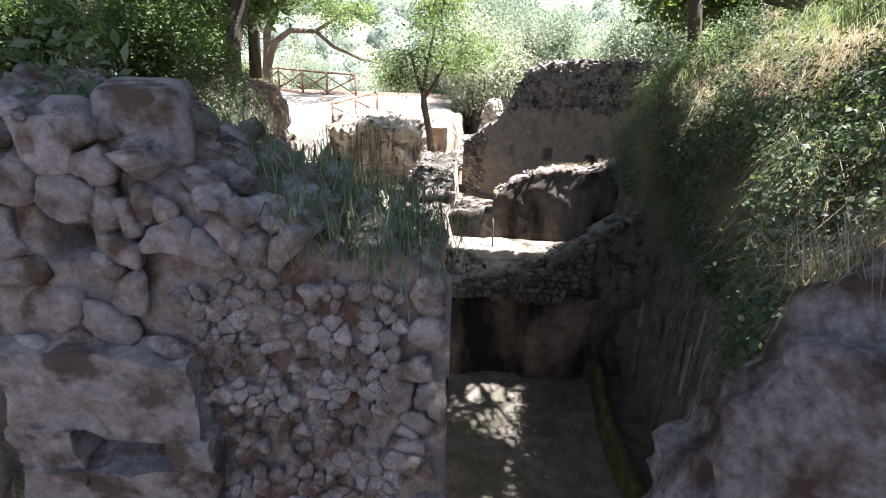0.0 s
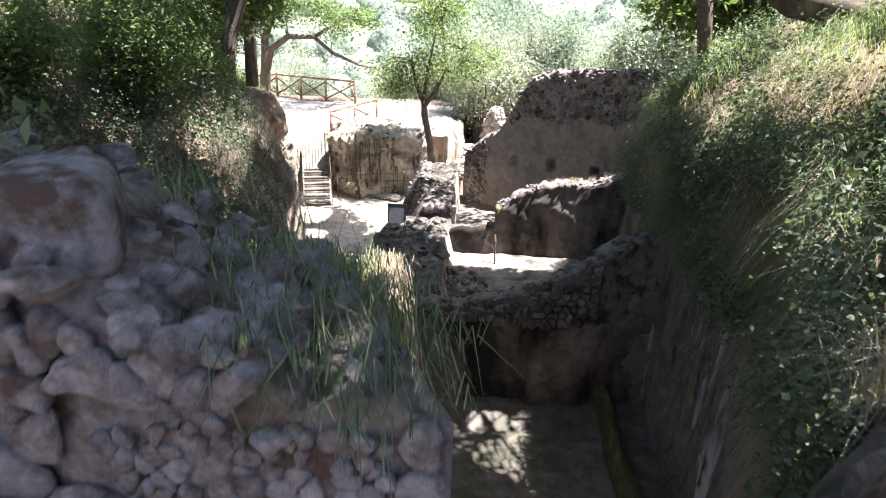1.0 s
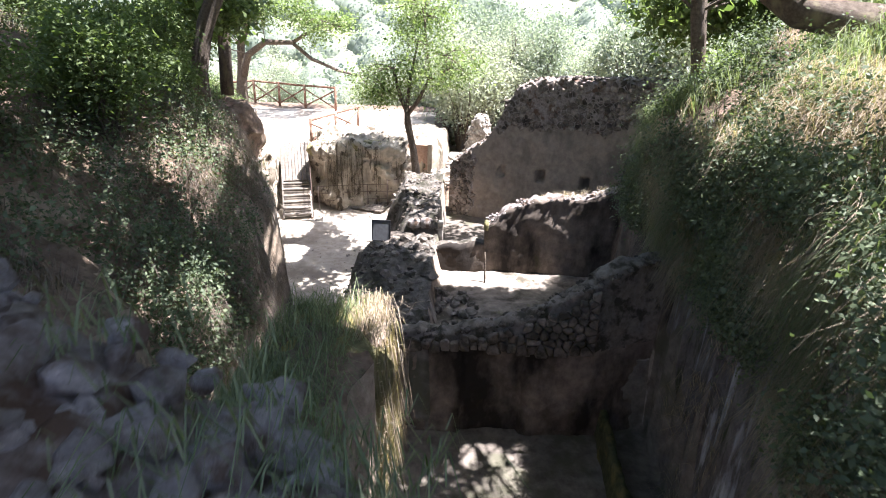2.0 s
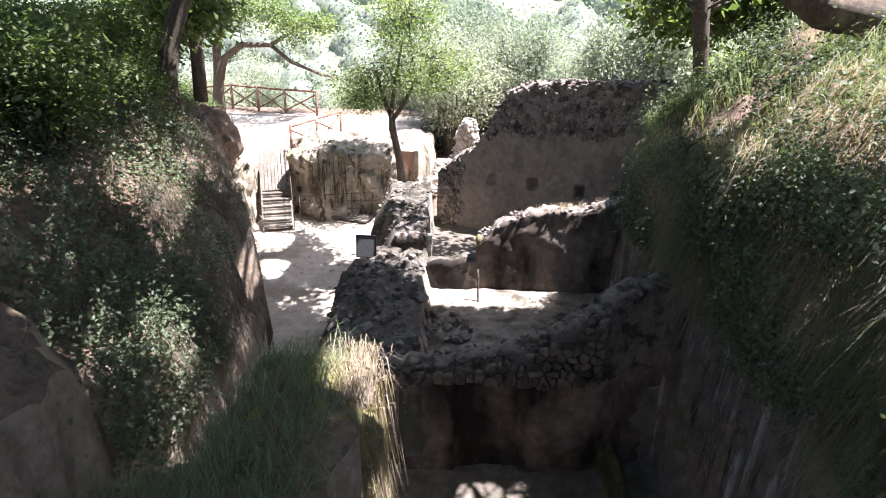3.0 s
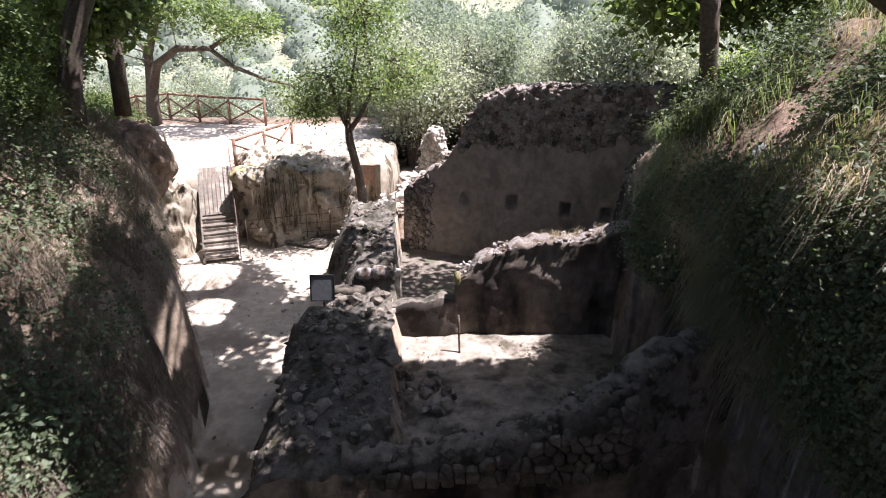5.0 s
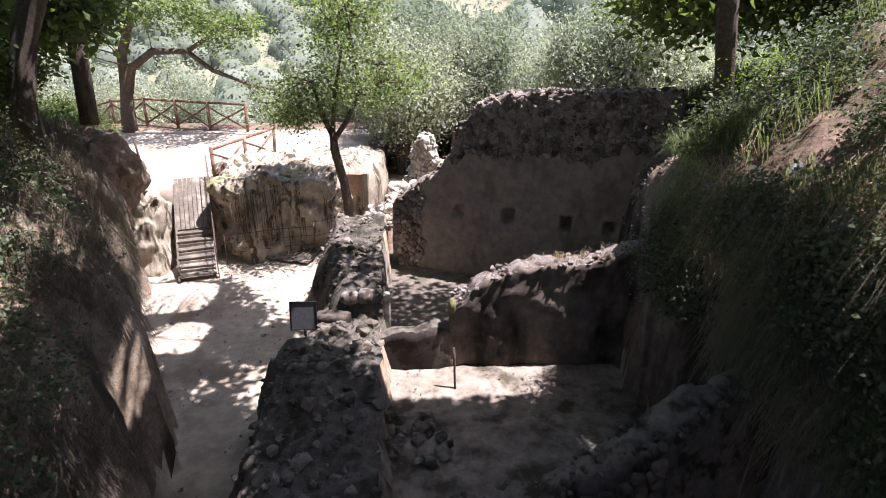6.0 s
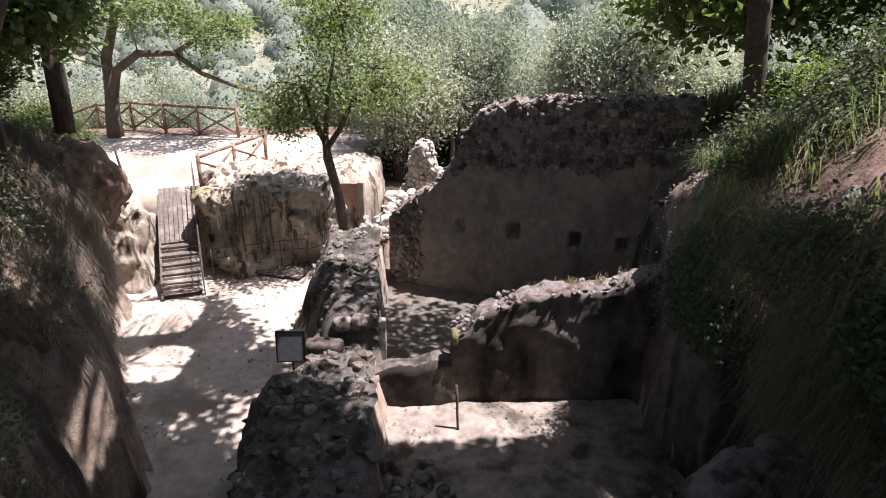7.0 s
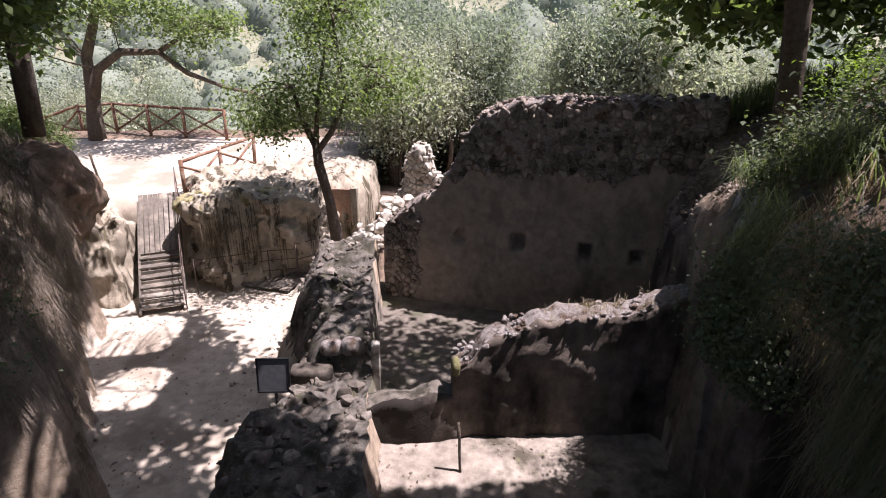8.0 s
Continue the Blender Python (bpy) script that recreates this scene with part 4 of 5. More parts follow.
p, nr = face_points(3000, rface, 2.8, redge, 4.3, 12.6, 1, R, 191, 0.06)
tagged(new("hanging_straw", blade_mesh("hanging_straw", np.repeat(p, 7, 0) + R.normal(size=(len(p) * 7, 3)) * 0.07, 0.5, 0.007, np.array([-0.5, -0.15, -0.95]), L_DRY, R, 1.5)), "dry straw hanging over the rock face", "dry grass", kind="stuff")
ldepth = lambda z: np.interp(z, [0, 0.9, 2.2, 2.95, 3.4, 4.1, 5.0], [-0.05, 0.04, 0.14, 0.26, 0.5, 1.1, 2.0])
lface = lambda y, z: lerp_table(y, LEFT_FOOT) - ldepth(z) + 0.05
p, nr = face_points(6000, lface, 1.4, lambda y: 4.4 + 0 * y, 8.0, 22.5, -1, R, 201, 0.02)
tagged(new("hanging_straw", blade_mesh("hanging_straw", np.repeat(p, 7, 0) + R.normal(size=(len(p) * 7, 3)) * 0.07, 0.42, 0.007, np.array([0.5, -0.15, -0.9]), L_ROOT, R, 1.5)), "dry straw and roots hanging on the earth cliff", "dry grass", kind="stuff")
p, nr = face_points(750, lface, 1.8, lambda y: 4.4 + 0 * y, 6.8, 10.5, -1, R, 213, 0.06)
c, nn = herb_points(p, nr, 16, 0.32, 0.1, R)
tagged(new("hanging_plants", leaf_mesh("hanging_plants", c, nn, 0.034, L_BUSH, R)), "dark green creepers and ferns over the near cliff", "creepers", kind="stuff")
p, nr = face_points(1500, lface, 3.0, lambda y: 5.2 + 0 * y, 6.5, 15.0, -1, R, 211, 0.08)
c, nn = herb_points(p, nr, 15, 0.3, 0.1, R)
tagged(new("hanging_plants", leaf_mesh("hanging_plants", c, nn, 0.03, L_BUSH, R)), "green herbs on the earth cliff", "creepers", kind="stuff")
# straw and roots hanging down the pier over the pit
y, z = 6.1 + 1.0 * R.random(420), 2.2 + 1.85 * R.random(420)
p = np.stack([-0.6 + 0.05 * R.normal(size=420), y, z], 1)
tagged(new("pier_straw", blade_mesh("pier_straw", p, 0.6, 0.012, np.array([0.2, 0.1, -2.2]), L_DRY, R, 0.6, 0.25)), "yellow straw hanging down the rock pier", "dry grass", kind="stuff")
p = np.stack([-0.75 + 0.12 * R.normal(size=500), 6.3 + 0.9 * R.random(500), 3.98 + 0.05 * R.random(500)], 1)
tagged(new("pier_straw", blade_mesh("pier_straw", p, 0.22, 0.008, np.array([0.3, 0.1, -0.4]), L_DRY, R, 1.2)), "dry yellow grass on top of the rock pier", "dry grass", kind="stuff")
# dark roots and dead creepers down the front of the tufa boulder
x = -5.5 + 3.6 * R.random(520)
ok = rough_noise(x, 0 * x, 1.6, 401, 3) > -0.08
x = x[ok]
p = np.stack([x, 22.28 + 0.268 * (x + 3.75) + 0.05 * R.normal(size=len(x)), 1.0 + 1.35 * R.random(len(x))], 1)
tagged(new("hanging_roots", blade_mesh("hanging_roots", p, 0.7, 0.026, np.array([0.05, -0.05, -2.3]), L_DEADROOT, R, 0.5, 0.15)), "dark dead creepers hanging down the tufa boulder", "creepers", kind="stuff")
# green knoll behind the tall wall
p, nr = scatter(4.5, 16, 17.5, 30, 9000, R, lambda x, y, z, g: (z > 2.0))
tagged(new("knoll_grass", blade_mesh("knoll_grass", np.repeat(p, 6, 0) + R.normal(size=(len(p) * 6, 3)) * 0.1, 0.45, 0.014, np.array([-0.1, -0.1, 0]), L_GRASS, R, 0.6)), "bright grass on a knoll behind the wall", "grass", kind="stuff")


def tussock(at, n, length, material, rng, radius=0.1, width=0.012, label="", lean=(0, 0, 0), droop=0.6):
    roots = np.array(at) + rng.normal(size=(n, 3)) * np.array([radius, radius, 0.015])
    return tagged(new("grass_tuft", blade_mesh("grass_tuft", roots, length, width, np.array(lean, float), material, rng, droop, 1.5)), label or "tuft of long grass", "grass tuft", "grass tufts")


for x, y, n, l in ((-0.42, 2.2, 170, 0.2), (-0.18, 2.05, 170, 0.2), (0.02, 2.0, 120, 0.18), (-0.62, 2.5, 150, 0.22), (-0.3, 2.5, 190, 0.22), (-0.05, 2.4, 190, 0.22), (0.1, 2.3, 120, 0.2), (-0.9, 2.75, 120, 0.2), (-0.45, 2.75, 180, 0.22), (-0.1, 2.7, 150, 0.2)):
    zt = float(lerp_table(x + 1.62, F_TOP))
    tussock((x, y, zt + 0.02), n // 2, l * 1.05, L_GRASS, R, 0.11, 0.006, "green grass tuft on top of the broken masonry", (0.25 * R.normal(), -0.4 + 0.35 * R.normal(), -0.45), 1.5)


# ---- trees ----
# cuts in the unseen high crowns that drop sun on chosen spots: places, half-widths
SUN_CUTS = [(4.9, 13.7, 1.35, 0.42), (6.0, 14.35, 1.7, 0.4), (6.2, 9.1, 0.4, 0.7), (5.2, 9.4, 0.4, 0.35), (-0.9, 17.5, 0.75, 0.75), (-1.6, 19.6, 1.1, 0.9), (-0.5, 13.0, 0.3, 0.6), (2.0, 6.8, 0.45, 0.45), (-0.5, 8.7, 0.45, 0.4), (7.2, 11.2, 0.9, 1.7), (7.2, 8.0, 0.7, 0.8), (-5.2, 7.0, 1.3, 1.3), (-5.0, 4.0, 1.2, 1.2)]


def in_sun_cut(p):
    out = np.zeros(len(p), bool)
    for gx_, gy_, rx_, ry_ in SUN_CUTS:
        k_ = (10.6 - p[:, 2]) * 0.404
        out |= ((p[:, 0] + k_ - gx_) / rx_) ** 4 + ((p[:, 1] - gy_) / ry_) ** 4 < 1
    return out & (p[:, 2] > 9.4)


def tree(name, trunk, radii, crowns, twigs, per, size, leaf, rng, label, category="tree", bark=M_BARK, spread=0.32, extra=(), droop=0.0, fork=None, thick=0.035):
    """Trunk along points, limbs to places inside the crowns, leaves in uneven clumps round the limbs' ends."""
    t = thing(name, trunk[0], 0, label, category, "trees")
    o = Vector(trunk[0])
    v, f, s = tube([Vector(p) - o for p in trunk], radii, 12, 0.35, rng.integers(50))
    part("trunk", quick_mesh("trunk", v, f, s, bark, smooth=True), None, t)
    for pts, rr in extra:
        v, f, s = tube([Vector(p) - o for p in pts], rr, 10, 0.3, rng.integers(50))
        part("limb", quick_mesh("limb", v, f, s, bark, smooth=True), None, t)
    nodes = [Vector(p) for p in trunk[fork if fork is not None else len(trunk) // 2:]] + [Vector(p) for pts, _ in extra for p in pts[1:]]
    LV, LF, LS, base, ends = [], [], [], 0, []
    for k in range(twigs):
        cc, rad = crowns[k % len(crowns)]
        u = rng.normal(size=3)
        u = u / np.linalg.norm(u) * (0.35 + 0.65 * rng.random() ** 0.5)
        e = Vector(cc) + Vector(u * np.array(rad))
        near_ = sorted(nodes, key=lambda q: (q - e).length)[: 3]
        a = near_[int(rng.integers(len(near_)))]
        mid = a.lerp(e, 0.5) + Vector(rng.normal(size=3) * 0.12 * (e - a).length) + Vector((0, 0, 0.12 * (e - a).length))
        q1, q2 = a.lerp(mid, 0.55) + Vector(rng.normal(size=3) * 0.05), mid.lerp(e, 0.5) + Vector(rng.normal(size=3) * 0.08)
        r0 = min(thick, 0.012 * (e - a).length + 0.008)
        v, f, s = tube([a - o, q1 - o, mid - o, q2 - o, e - o], [r0, r0 * 0.8, r0 * 0.6, r0 * 0.4, 0.004], 5, caps=False)
        LV += v
        LF += [i + base for i in f]
        LS += s
        base += len(v)
        ends += [(e, 1.0), (q2, 0.75), (mid, 0.35)]
        if k % 3 == 0:
            nodes.append(mid)
    tagged(part("branchwork", quick_mesh("branchwork", LV, LF, LS, bark, smooth=True), None, t), kind="stuff")
    C = []
    for e, w in ends:
        n = int(per * w * (0.4 + 1.2 * rng.random()))
        q = rng.normal(size=(n, 3)) * spread * np.array([1, 1, 0.65])
        q[:, 2] -= droop * np.abs(rng.normal(size=n)) * 0.4
        C.append(np.array(e - o) + q)
    C = np.concatenate(C)
    C = C[~in_sun_cut(C + np.array(o))]
    nn = rng.normal(size=C.shape) * 0.8 + np.array([0.1, -0.1, 0.8])
    part("crown", leaf_mesh("crown", C, nn, size, leaf, rng), None, t)
    return t


T = np.random.default_rng(23)
tree("tree", [(-1.25, 22.3, 0.2), (-1.3, 22.35, 1.2), (-1.45, 22.4, 2.3), (-1.66, 22.5, 3.3), (-1.72, 22.5, 3.9)], [0.2, 0.16, 0.135, 0.13, 0.1], [((-1.3, 22.5, 6.0), (1.9, 1.7, 1.5)), ((-0.4, 22.5, 5.3), (1.5, 1.4, 0.9)), ((-2.6, 22.6, 4.6), (1.1, 1.2, 0.8)), ((-1.4, 22.6, 7.3), (1.3, 1.3, 0.9))], 105, 60, 0.052, L_FRESH, T, "small leafy tree with a forked trunk beside the wall",
     extra=[([(-1.7, 22.5, 3.7), (-2.0, 22.6, 4.3), (-2.2, 22.6, 5.2)], [0.085, 0.065, 0.04]), ([(-1.68, 22.5, 3.6), (-1.3, 22.4, 4.1), (-0.9, 22.4, 4.9), (-0.1, 22.3, 5.3)], [0.08, 0.07, 0.05, 0.025]), ([(-1.7, 22.5, 3.8), (-1.6, 22.5, 4.8), (-1.3, 22.4, 6.2)], [0.08, 0.06, 0.03])])
tree("old_tree", [(-10.7, 30.3, 1.9), (-10.6, 30.3, 3.1), (-10.5, 30.3, 4.2), (-10.4, 30.2, 5.4), (-9.9, 30.2, 6.6), (-9.3, 30, 8.2)], [0.3, 0.24, 0.2, 0.17, 0.14, 0.1], [((-10.3, 30.0, 8.5), (3.0, 2.5, 1.4)), ((-6.0, 29.5, 6.3), (2.2, 1.6, 0.7)), ((-8.2, 29.2, 7.0), (2.0, 1.5, 0.7)), ((-12.5, 30.0, 7.0), (2.0, 2.0, 1.2))], 80, 60, 0.075, L_FRESH, T, "old gnarled tree with a long arching limb by the fence",
     extra=[([(-10.4, 30.2, 4.0), (-10.0, 30.0, 5.0), (-9.1, 29.9, 5.6), (-7.8, 29.9, 5.6), (-6.9, 29.8, 4.9), (-5.6, 29.7, 4.4), (-4.6, 29.6, 4.2), (-3.8, 29.5, 3.4)], [0.17, 0.16, 0.15, 0.11, 0.085, 0.07, 0.05, 0.02]), ([(-7.8, 29.9, 5.6), (-6.6, 29.8, 6.3), (-5.2, 29.6, 6.4)], [0.09, 0.06, 0.03])])
# trees on the left bank, their unseen high crowns placed to shade the path
tree("bank_tree", [(-7.0, 17.5, 4.1), (-7.0, 17.6, 5.4), (-6.75, 17.7, 6.6), (-6.0, 17.8, 8.2), (-4.7, 17.7, 9.6), (-3.2, 17.5, 10.4)], [0.29, 0.25, 0.22, 0.2, 0.16, 0.08], [((-1.8, 15.5, 10.4), (3.2, 3.0, 0.9)), ((-7.5, 16.3, 9.2), (2.6, 3.0, 1.2)), ((0.9, 12.2, 10.8), (2.4, 2.1, 0.7)), ((0.4, 17.5, 10.4), (2.0, 1.4, 0.6)), ((-1.6, 19.3, 10.2), (1.8, 1.3, 0.6)), ((1.1, 13.3, 10.6), (1.5, 1.2, 0.5))], 250, 85, 0.11, L_TREE, T, "dark old tree leaning out from the bank", spread=0.27)
tree("bank_tree", [(-8.0, 21.9, 4.2), (-7.9, 21.9, 6.0), (-7.8, 21.9, 7.6), (-6.9, 21.6, 9.4)], [0.24, 0.2, 0.17, 0.1], [((-4.9, 19.9, 9.8), (1.7, 1.6, 0.8)), ((-8.6, 22.4, 8.6), (1.8, 1.6, 1.0)), ((-9.4, 22.2, 6.5), (1.7, 1.6, 0.9)), ((-7.5, 19.6, 7.0), (1.3, 1.2, 0.5))], 130, 60, 0.11, L_TREE, T, "straight tree on the bank above the steps", spread=0.4)
# The next two trees are added beyond the view for their shade.
tree("bank_tree", [(-8.6, 12.2, 5.8), (-8.5, 12.3, 6.9), (-7.6, 12.4, 8.8), (-4.6, 12.2, 10.4)], [0.3, 0.26, 0.2, 0.1], [((-0.4, 9.8, 10.6), (2.4, 1.9, 0.8)), ((-6.0, 10.3, 9.7), (2.4, 3.0, 0.9)), ((-4.6, 12.6, 10.2), (2.2, 1.8, 0.6)), ((0.4, 3.9, 11.2), (2.6, 2.2, 0.8)), ((-2.8, 7.3, 10.8), (2.4, 1.8, 0.7))], 122, 90, 0.11, L_TREE, T, "added tree on the near bank, its wide crown out of view for shade", spread=0.3)
tree("bank_tree", [(-6.2, 7.0, 6.2), (-6.2, 7.1, 7.8), (-5.6, 7.0, 9.6), (-4.0, 6.6, 11)], [0.24, 0.2, 0.16, 0.08], [((-2.6, 4.7, 10.9), (3.0, 3.0, 0.8)), ((-8.0, 3.0, 9.8), (1.8, 2.4, 0.8)), ((0.9, 1.5, 11.3), (2.2, 1.8, 0.6)), ((1.0, 4.7, 11.2), (2.0, 1.5, 0.6)), ((1.2, 6.3, 11.3), (1.8, 1.3, 0.6)), ((-1.0, 6.5, 11.3), (1.9, 1.4, 0.6))], 158, 75, 0.12, L_TREE, T, "unseen tree high on the bank, added to shade the masonry", spread=0.42)
# trees on the right bank; their high crowns are unseen and placed for shade
tree("bank_tree", [(5.95, 15.7, 4.8), (5.75, 15.6, 6.0), (5.45, 15.4, 7.2), (5.2, 15.4, 9.0), (4.6, 15.2, 10.4)], [0.22, 0.18, 0.16, 0.13, 0.09], [((9.2, 15.6, 9.0), (1.6, 1.4, 0.8)), ((6.2, 18.9, 7.8), (1.4, 1.0, 0.5)), ((6.8, 19.4, 7.5), (1.6, 1.3, 0.6)), ((8.8, 16.8, 7.9), (1.6, 1.3, 0.8)), ((3.8, 17.1, 10.4), (2.0, 1.6, 0.7)), ((7.2, 17.8, 7.6), (1.8, 1.5, 0.6))], 160, 42, 0.11, L_TREE, T, "leaning tree on the bank above the basin wall", spread=0.45, droop=0.9)
tree("leaning_tree", [(8.2, 10.6, 6.6), (7.2, 10.7, 6.95), (6.2, 10.8, 7.05), (5.3, 11.0, 7.2), (4.7, 11.6, 7.75), (4.2, 12.3, 8.6), (3.6, 12.6, 9.8)], [0.34, 0.3, 0.28, 0.25, 0.21, 0.16, 0.09], [((7.4, 3.9, 10.2), (1.4, 1.4, 0.8)), ((4.4, 12.3, 10.5), (1.9, 0.7, 0.4)), ((2.2, 2.9, 11.2), (3.0, 2.6, 0.8)), ((3.4, 9.7, 10.6), (1.9, 1.2, 0.5)), ((4.6, 0.7, 11.2), (1.9, 1.6, 0.6)), ((3.3, 11.6, 10.7), (1.7, 1.3, 0.5)), ((6.1, 12.2, 10.7), (1.6, 0.8, 0.4)), ((7.6, 5.4, 10.6), (1.3, 1.0, 0.5)), ((4.6, 7.4, 10.9), (1.0, 0.9, 0.5)), ((5.4, 10.6, 10.7), (1.2, 0.6, 0.4))], 360, 100, 0.11, L_TREE, T, "thick mossy trunk leaning low over the bank", spread=0.3)


for x_, y_, h_ in ((2.4, 28.5, 5.6), (4.6, 31.5, 6.4), (0.6, 32.5, 6.0), (7.4, 33.0, 6.2), (0.9, 29.0, 5.2), (3.4, 34.5, 7.6), (6.0, 36.5, 8.4), (-1.6, 35.0, 7.0)):
    z_ = height_at(x_, y_)
    tree("olive_tree", [(x_, y_, z_ - 0.1), (x_ + 0.1, y_, z_ + 1.4), (x_ - 0.1, y_ + 0.1, z_ + 2.8), (x_ + 0.1, y_, z_ + h_ * 0.75)], [0.12, 0.09, 0.07, 0.04], [((x_, y_, z_ + h_ * 0.75), (1.5, 1.3, 1.5)), ((x_ - 0.6, y_, z_ + h_ * 0.5), (1.3, 1.2, 1.2))], 70, 60, 0.042, L_SILVER, T, "slender silver-leaved tree behind the tall wall", fork=1, spread=0.3, thick=0.03)


# ---- shrubs beyond the wall and on the slopes ----
def shrub_proto(seed, leaf, size, n):
    r = np.random.default_rng(seed)
    t = thing("shrub", (0, 0, 0), 0, "airy silvery shrub with many thin stems", "shrub", "shrubs")
    V, F, S, base, C = [], [], [], 0, []
    for k in range(26):
        a = r.random() * 6.28
        rr = 0.9 * r.random() ** 0.6
        e = Vector((math.cos(a) * rr, math.sin(a) * rr, 1.0 + 1.3 * r.random() * (1.1 - 0.6 * rr)))
        m = Vector((e.x * 0.35, e.y * 0.35, e.z * 0.55)) + Vector(r.normal(size=3) * 0.08)
        v, f, s = tube([(0.1 * math.cos(a), 0.1 * math.sin(a), -0.1), m, e], [0.025, 0.016, 0.005], 5, caps=False)
        V += v
        F += [i + base for i in f]
        S += s
        base += len(v)
        for w in (0.35, 0.6, 0.8, 0.95, 1.0):
            q = m.lerp(e, (w - 0.35) / 0.65)
            C.append(np.array(q) + r.normal(size=(n, 3)) * 0.17)
    tagged(part("branchwork", quick_mesh("branchwork", V, F, S, M_BARK, smooth=True), None, t), kind="stuff")
    C = np.concatenate(C)
    C[:, 2] = np.abs(C[:, 2])
    part("foliage", leaf_mesh("foliage", C, r.normal(size=C.shape) + np.array([0, 0, 0.6]), size, leaf, r, 2.4), None, t)
    return t


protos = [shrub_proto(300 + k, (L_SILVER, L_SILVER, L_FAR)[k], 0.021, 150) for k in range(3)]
S_ = np.random.default_rng(41)
spots = []
for k in range(150):
    x, y = -6 + 22 * S_.random(), 24.5 + 26 * S_.random()
    if x < 0.4 and y < 34:
        continue
    if x > 0.3 and y < 27.6:
        continue
    if x > 4.5 and y < 31:
        continue
    spots.append((x, y))
for k in range(60):
    spots.append((-34 + 30 * S_.random(), 33.5 + 14 * S_.random()))
used = [False] * 3
for x, y in spots:
    k = int(S_.integers(3))
    sc = 1.3 + 1.0 * S_.random() + (0.9 if x > 0 else 0.0) + 0.03 * max(0, y - 28)
    m = pose(x, y, height_at(x, y) - 0.05, 0, 0, 360 * S_.random())
    if not used[k]:
        protos[k].matrix_basis = m
        protos[k].scale = (sc, sc, sc * 1.15)
        used[k] = True
        continue
    keep_sc = protos[k].scale.copy()
    protos[k].scale = (sc, sc, sc * 1.15)
    copy_thing(protos[k], m)
    protos[k].scale = keep_sc

# leafy bushes on top of the banks
bush = shrub_proto(330, L_TREE, 0.034, 70)
tagged(bush, "dark green leafy bush on the bank", "bush", "bushes")
places = [(-5.4, 5.2), (-6.2, 8.4), (-5.6, 10.6), (-6.6, 12.6), (-6.4, 14.6), (-7.6, 16.0), (-8.2, 19.2), (-8.6, 10.2), (-8.0, 6.6), (-9.2, 14.2), (-8.9, 23.6), (-7.2, 3.4), (7.4, 7.4), (8.2, 12.6), (7.0, 5.0), (8.6, 15.2), (9.0, 9.4), (-10.4, 24.6), (-11.0, 21.5), (-12.0, 27.5)]
for k, (x, y) in enumerate(places):
    sc = 0.75 + 0.5 * S_.random()
    m = pose(x, y, height_at(x, y) - 0.1, 0, 0, 360 * S_.random())
    if k == 0:
        bush.matrix_basis = m
        bush.scale = (0.9, 0.9, 0.8)
        continue
    bush.scale = (sc, sc, sc * 0.85)
    copy_thing(bush, m)
bush.scale = (0.9, 0.9, 0.8)

# far slope: wood and scrub that nobody could count
W = np.random.default_rng(51)
n = 2600
wy = 45 + 230 * W.random(n) ** 1.6
wx = (W.random(n) - 0.5) * 2 * (25 + 0.85 * wy)
wz = ground_height(wx, wy)
k = 250
rad = (1.1 + 1.6 * W.random(n)) * (1 + wy / 160)
i = np.repeat(np.arange(n), k)
u = W.normal(size=(n * k, 3))
u /= np.linalg.norm(u, axis=1, keepdims=True)
u[:, 2] = np.abs(u[:, 2])
cc = np.stack([wx, wy, wz], 1)[i] + u * (rad[i] * (0.75 + 0.35 * W.random(n * k)))[:, None] * np.array([1, 1, 1.15])
dome = BALL_COARSE[0] * np.array([1, 1, 1.1])
fb = np.array(BALL_COARSE[1])
bodies = (np.stack([wx, wy, wz], 1)[:, None] + dome[None] * (rad[:, None] * (0.78 + 0.16 * W.random((n, len(dome)))))[..., None]).reshape(-1, 3)
bf = (fb[None] + np.arange(n)[:, None] * len(dome)).ravel()
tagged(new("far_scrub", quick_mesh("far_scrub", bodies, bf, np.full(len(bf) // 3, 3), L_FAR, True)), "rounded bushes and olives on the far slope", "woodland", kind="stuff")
tagged(new("far_scrub", leaf_mesh("far_scrub", cc, u + W.normal(size=u.shape) * 0.12, (0.08 * rad)[i], L_FAR, W, 1.3)), "scrub and olive woods on the far slope, paled for haze", "woodland", kind="stuff")

# ---- masonry pieces ----
Q = np.random.default_rng(61)
F_LINE = [(-1.62, 1.84), (0.22, 1.84)]
f_back = lambda s, z: 0.03 * max(0.0, z + 0.5) * 0.9
F_HOLE = lambda s, z: (s - 0.37) ** 2 / 0.012 + (z - 5.9) ** 2 / 0.016 < 1
facing(wall_f, F_LINE, 5.42, F_TOP, 0.165, M_STONE, Q, vary=0.85, skip=0.12, keep=lambda s, z: (z > 5.72 + 0.05 * math.sin(9 * s) or s < 0.72) and not F_HOLE(s, z), proud=0.034, gap=0.0, limit=150, back_at=f_back, squash=0.6, shape=nodule_shape)
facing(wall_f, F_LINE, 4.6, F_TOP, 0.066, M_STONE, Q, vary=0.8, skip=0.25, keep=lambda s, z: z < 5.76 and not (s < 0.78 and z > 4.6) and s < 1.66, proud=0.014, gap=0.001, limit=290, first=lambda s, z: -z, back_at=f_back, squash=0.8, shape=nodule_shape)
facing(wall_f, F_LINE, 4.6, F_TOP, 0.15, M_STONE, Q, vary=0.5, keep=lambda s, z: z < 5.8 and s >= 1.66, proud=0.025, gap=0.002, limit=40, back_at=f_back, squash=0.6, shape=nodule_shape)
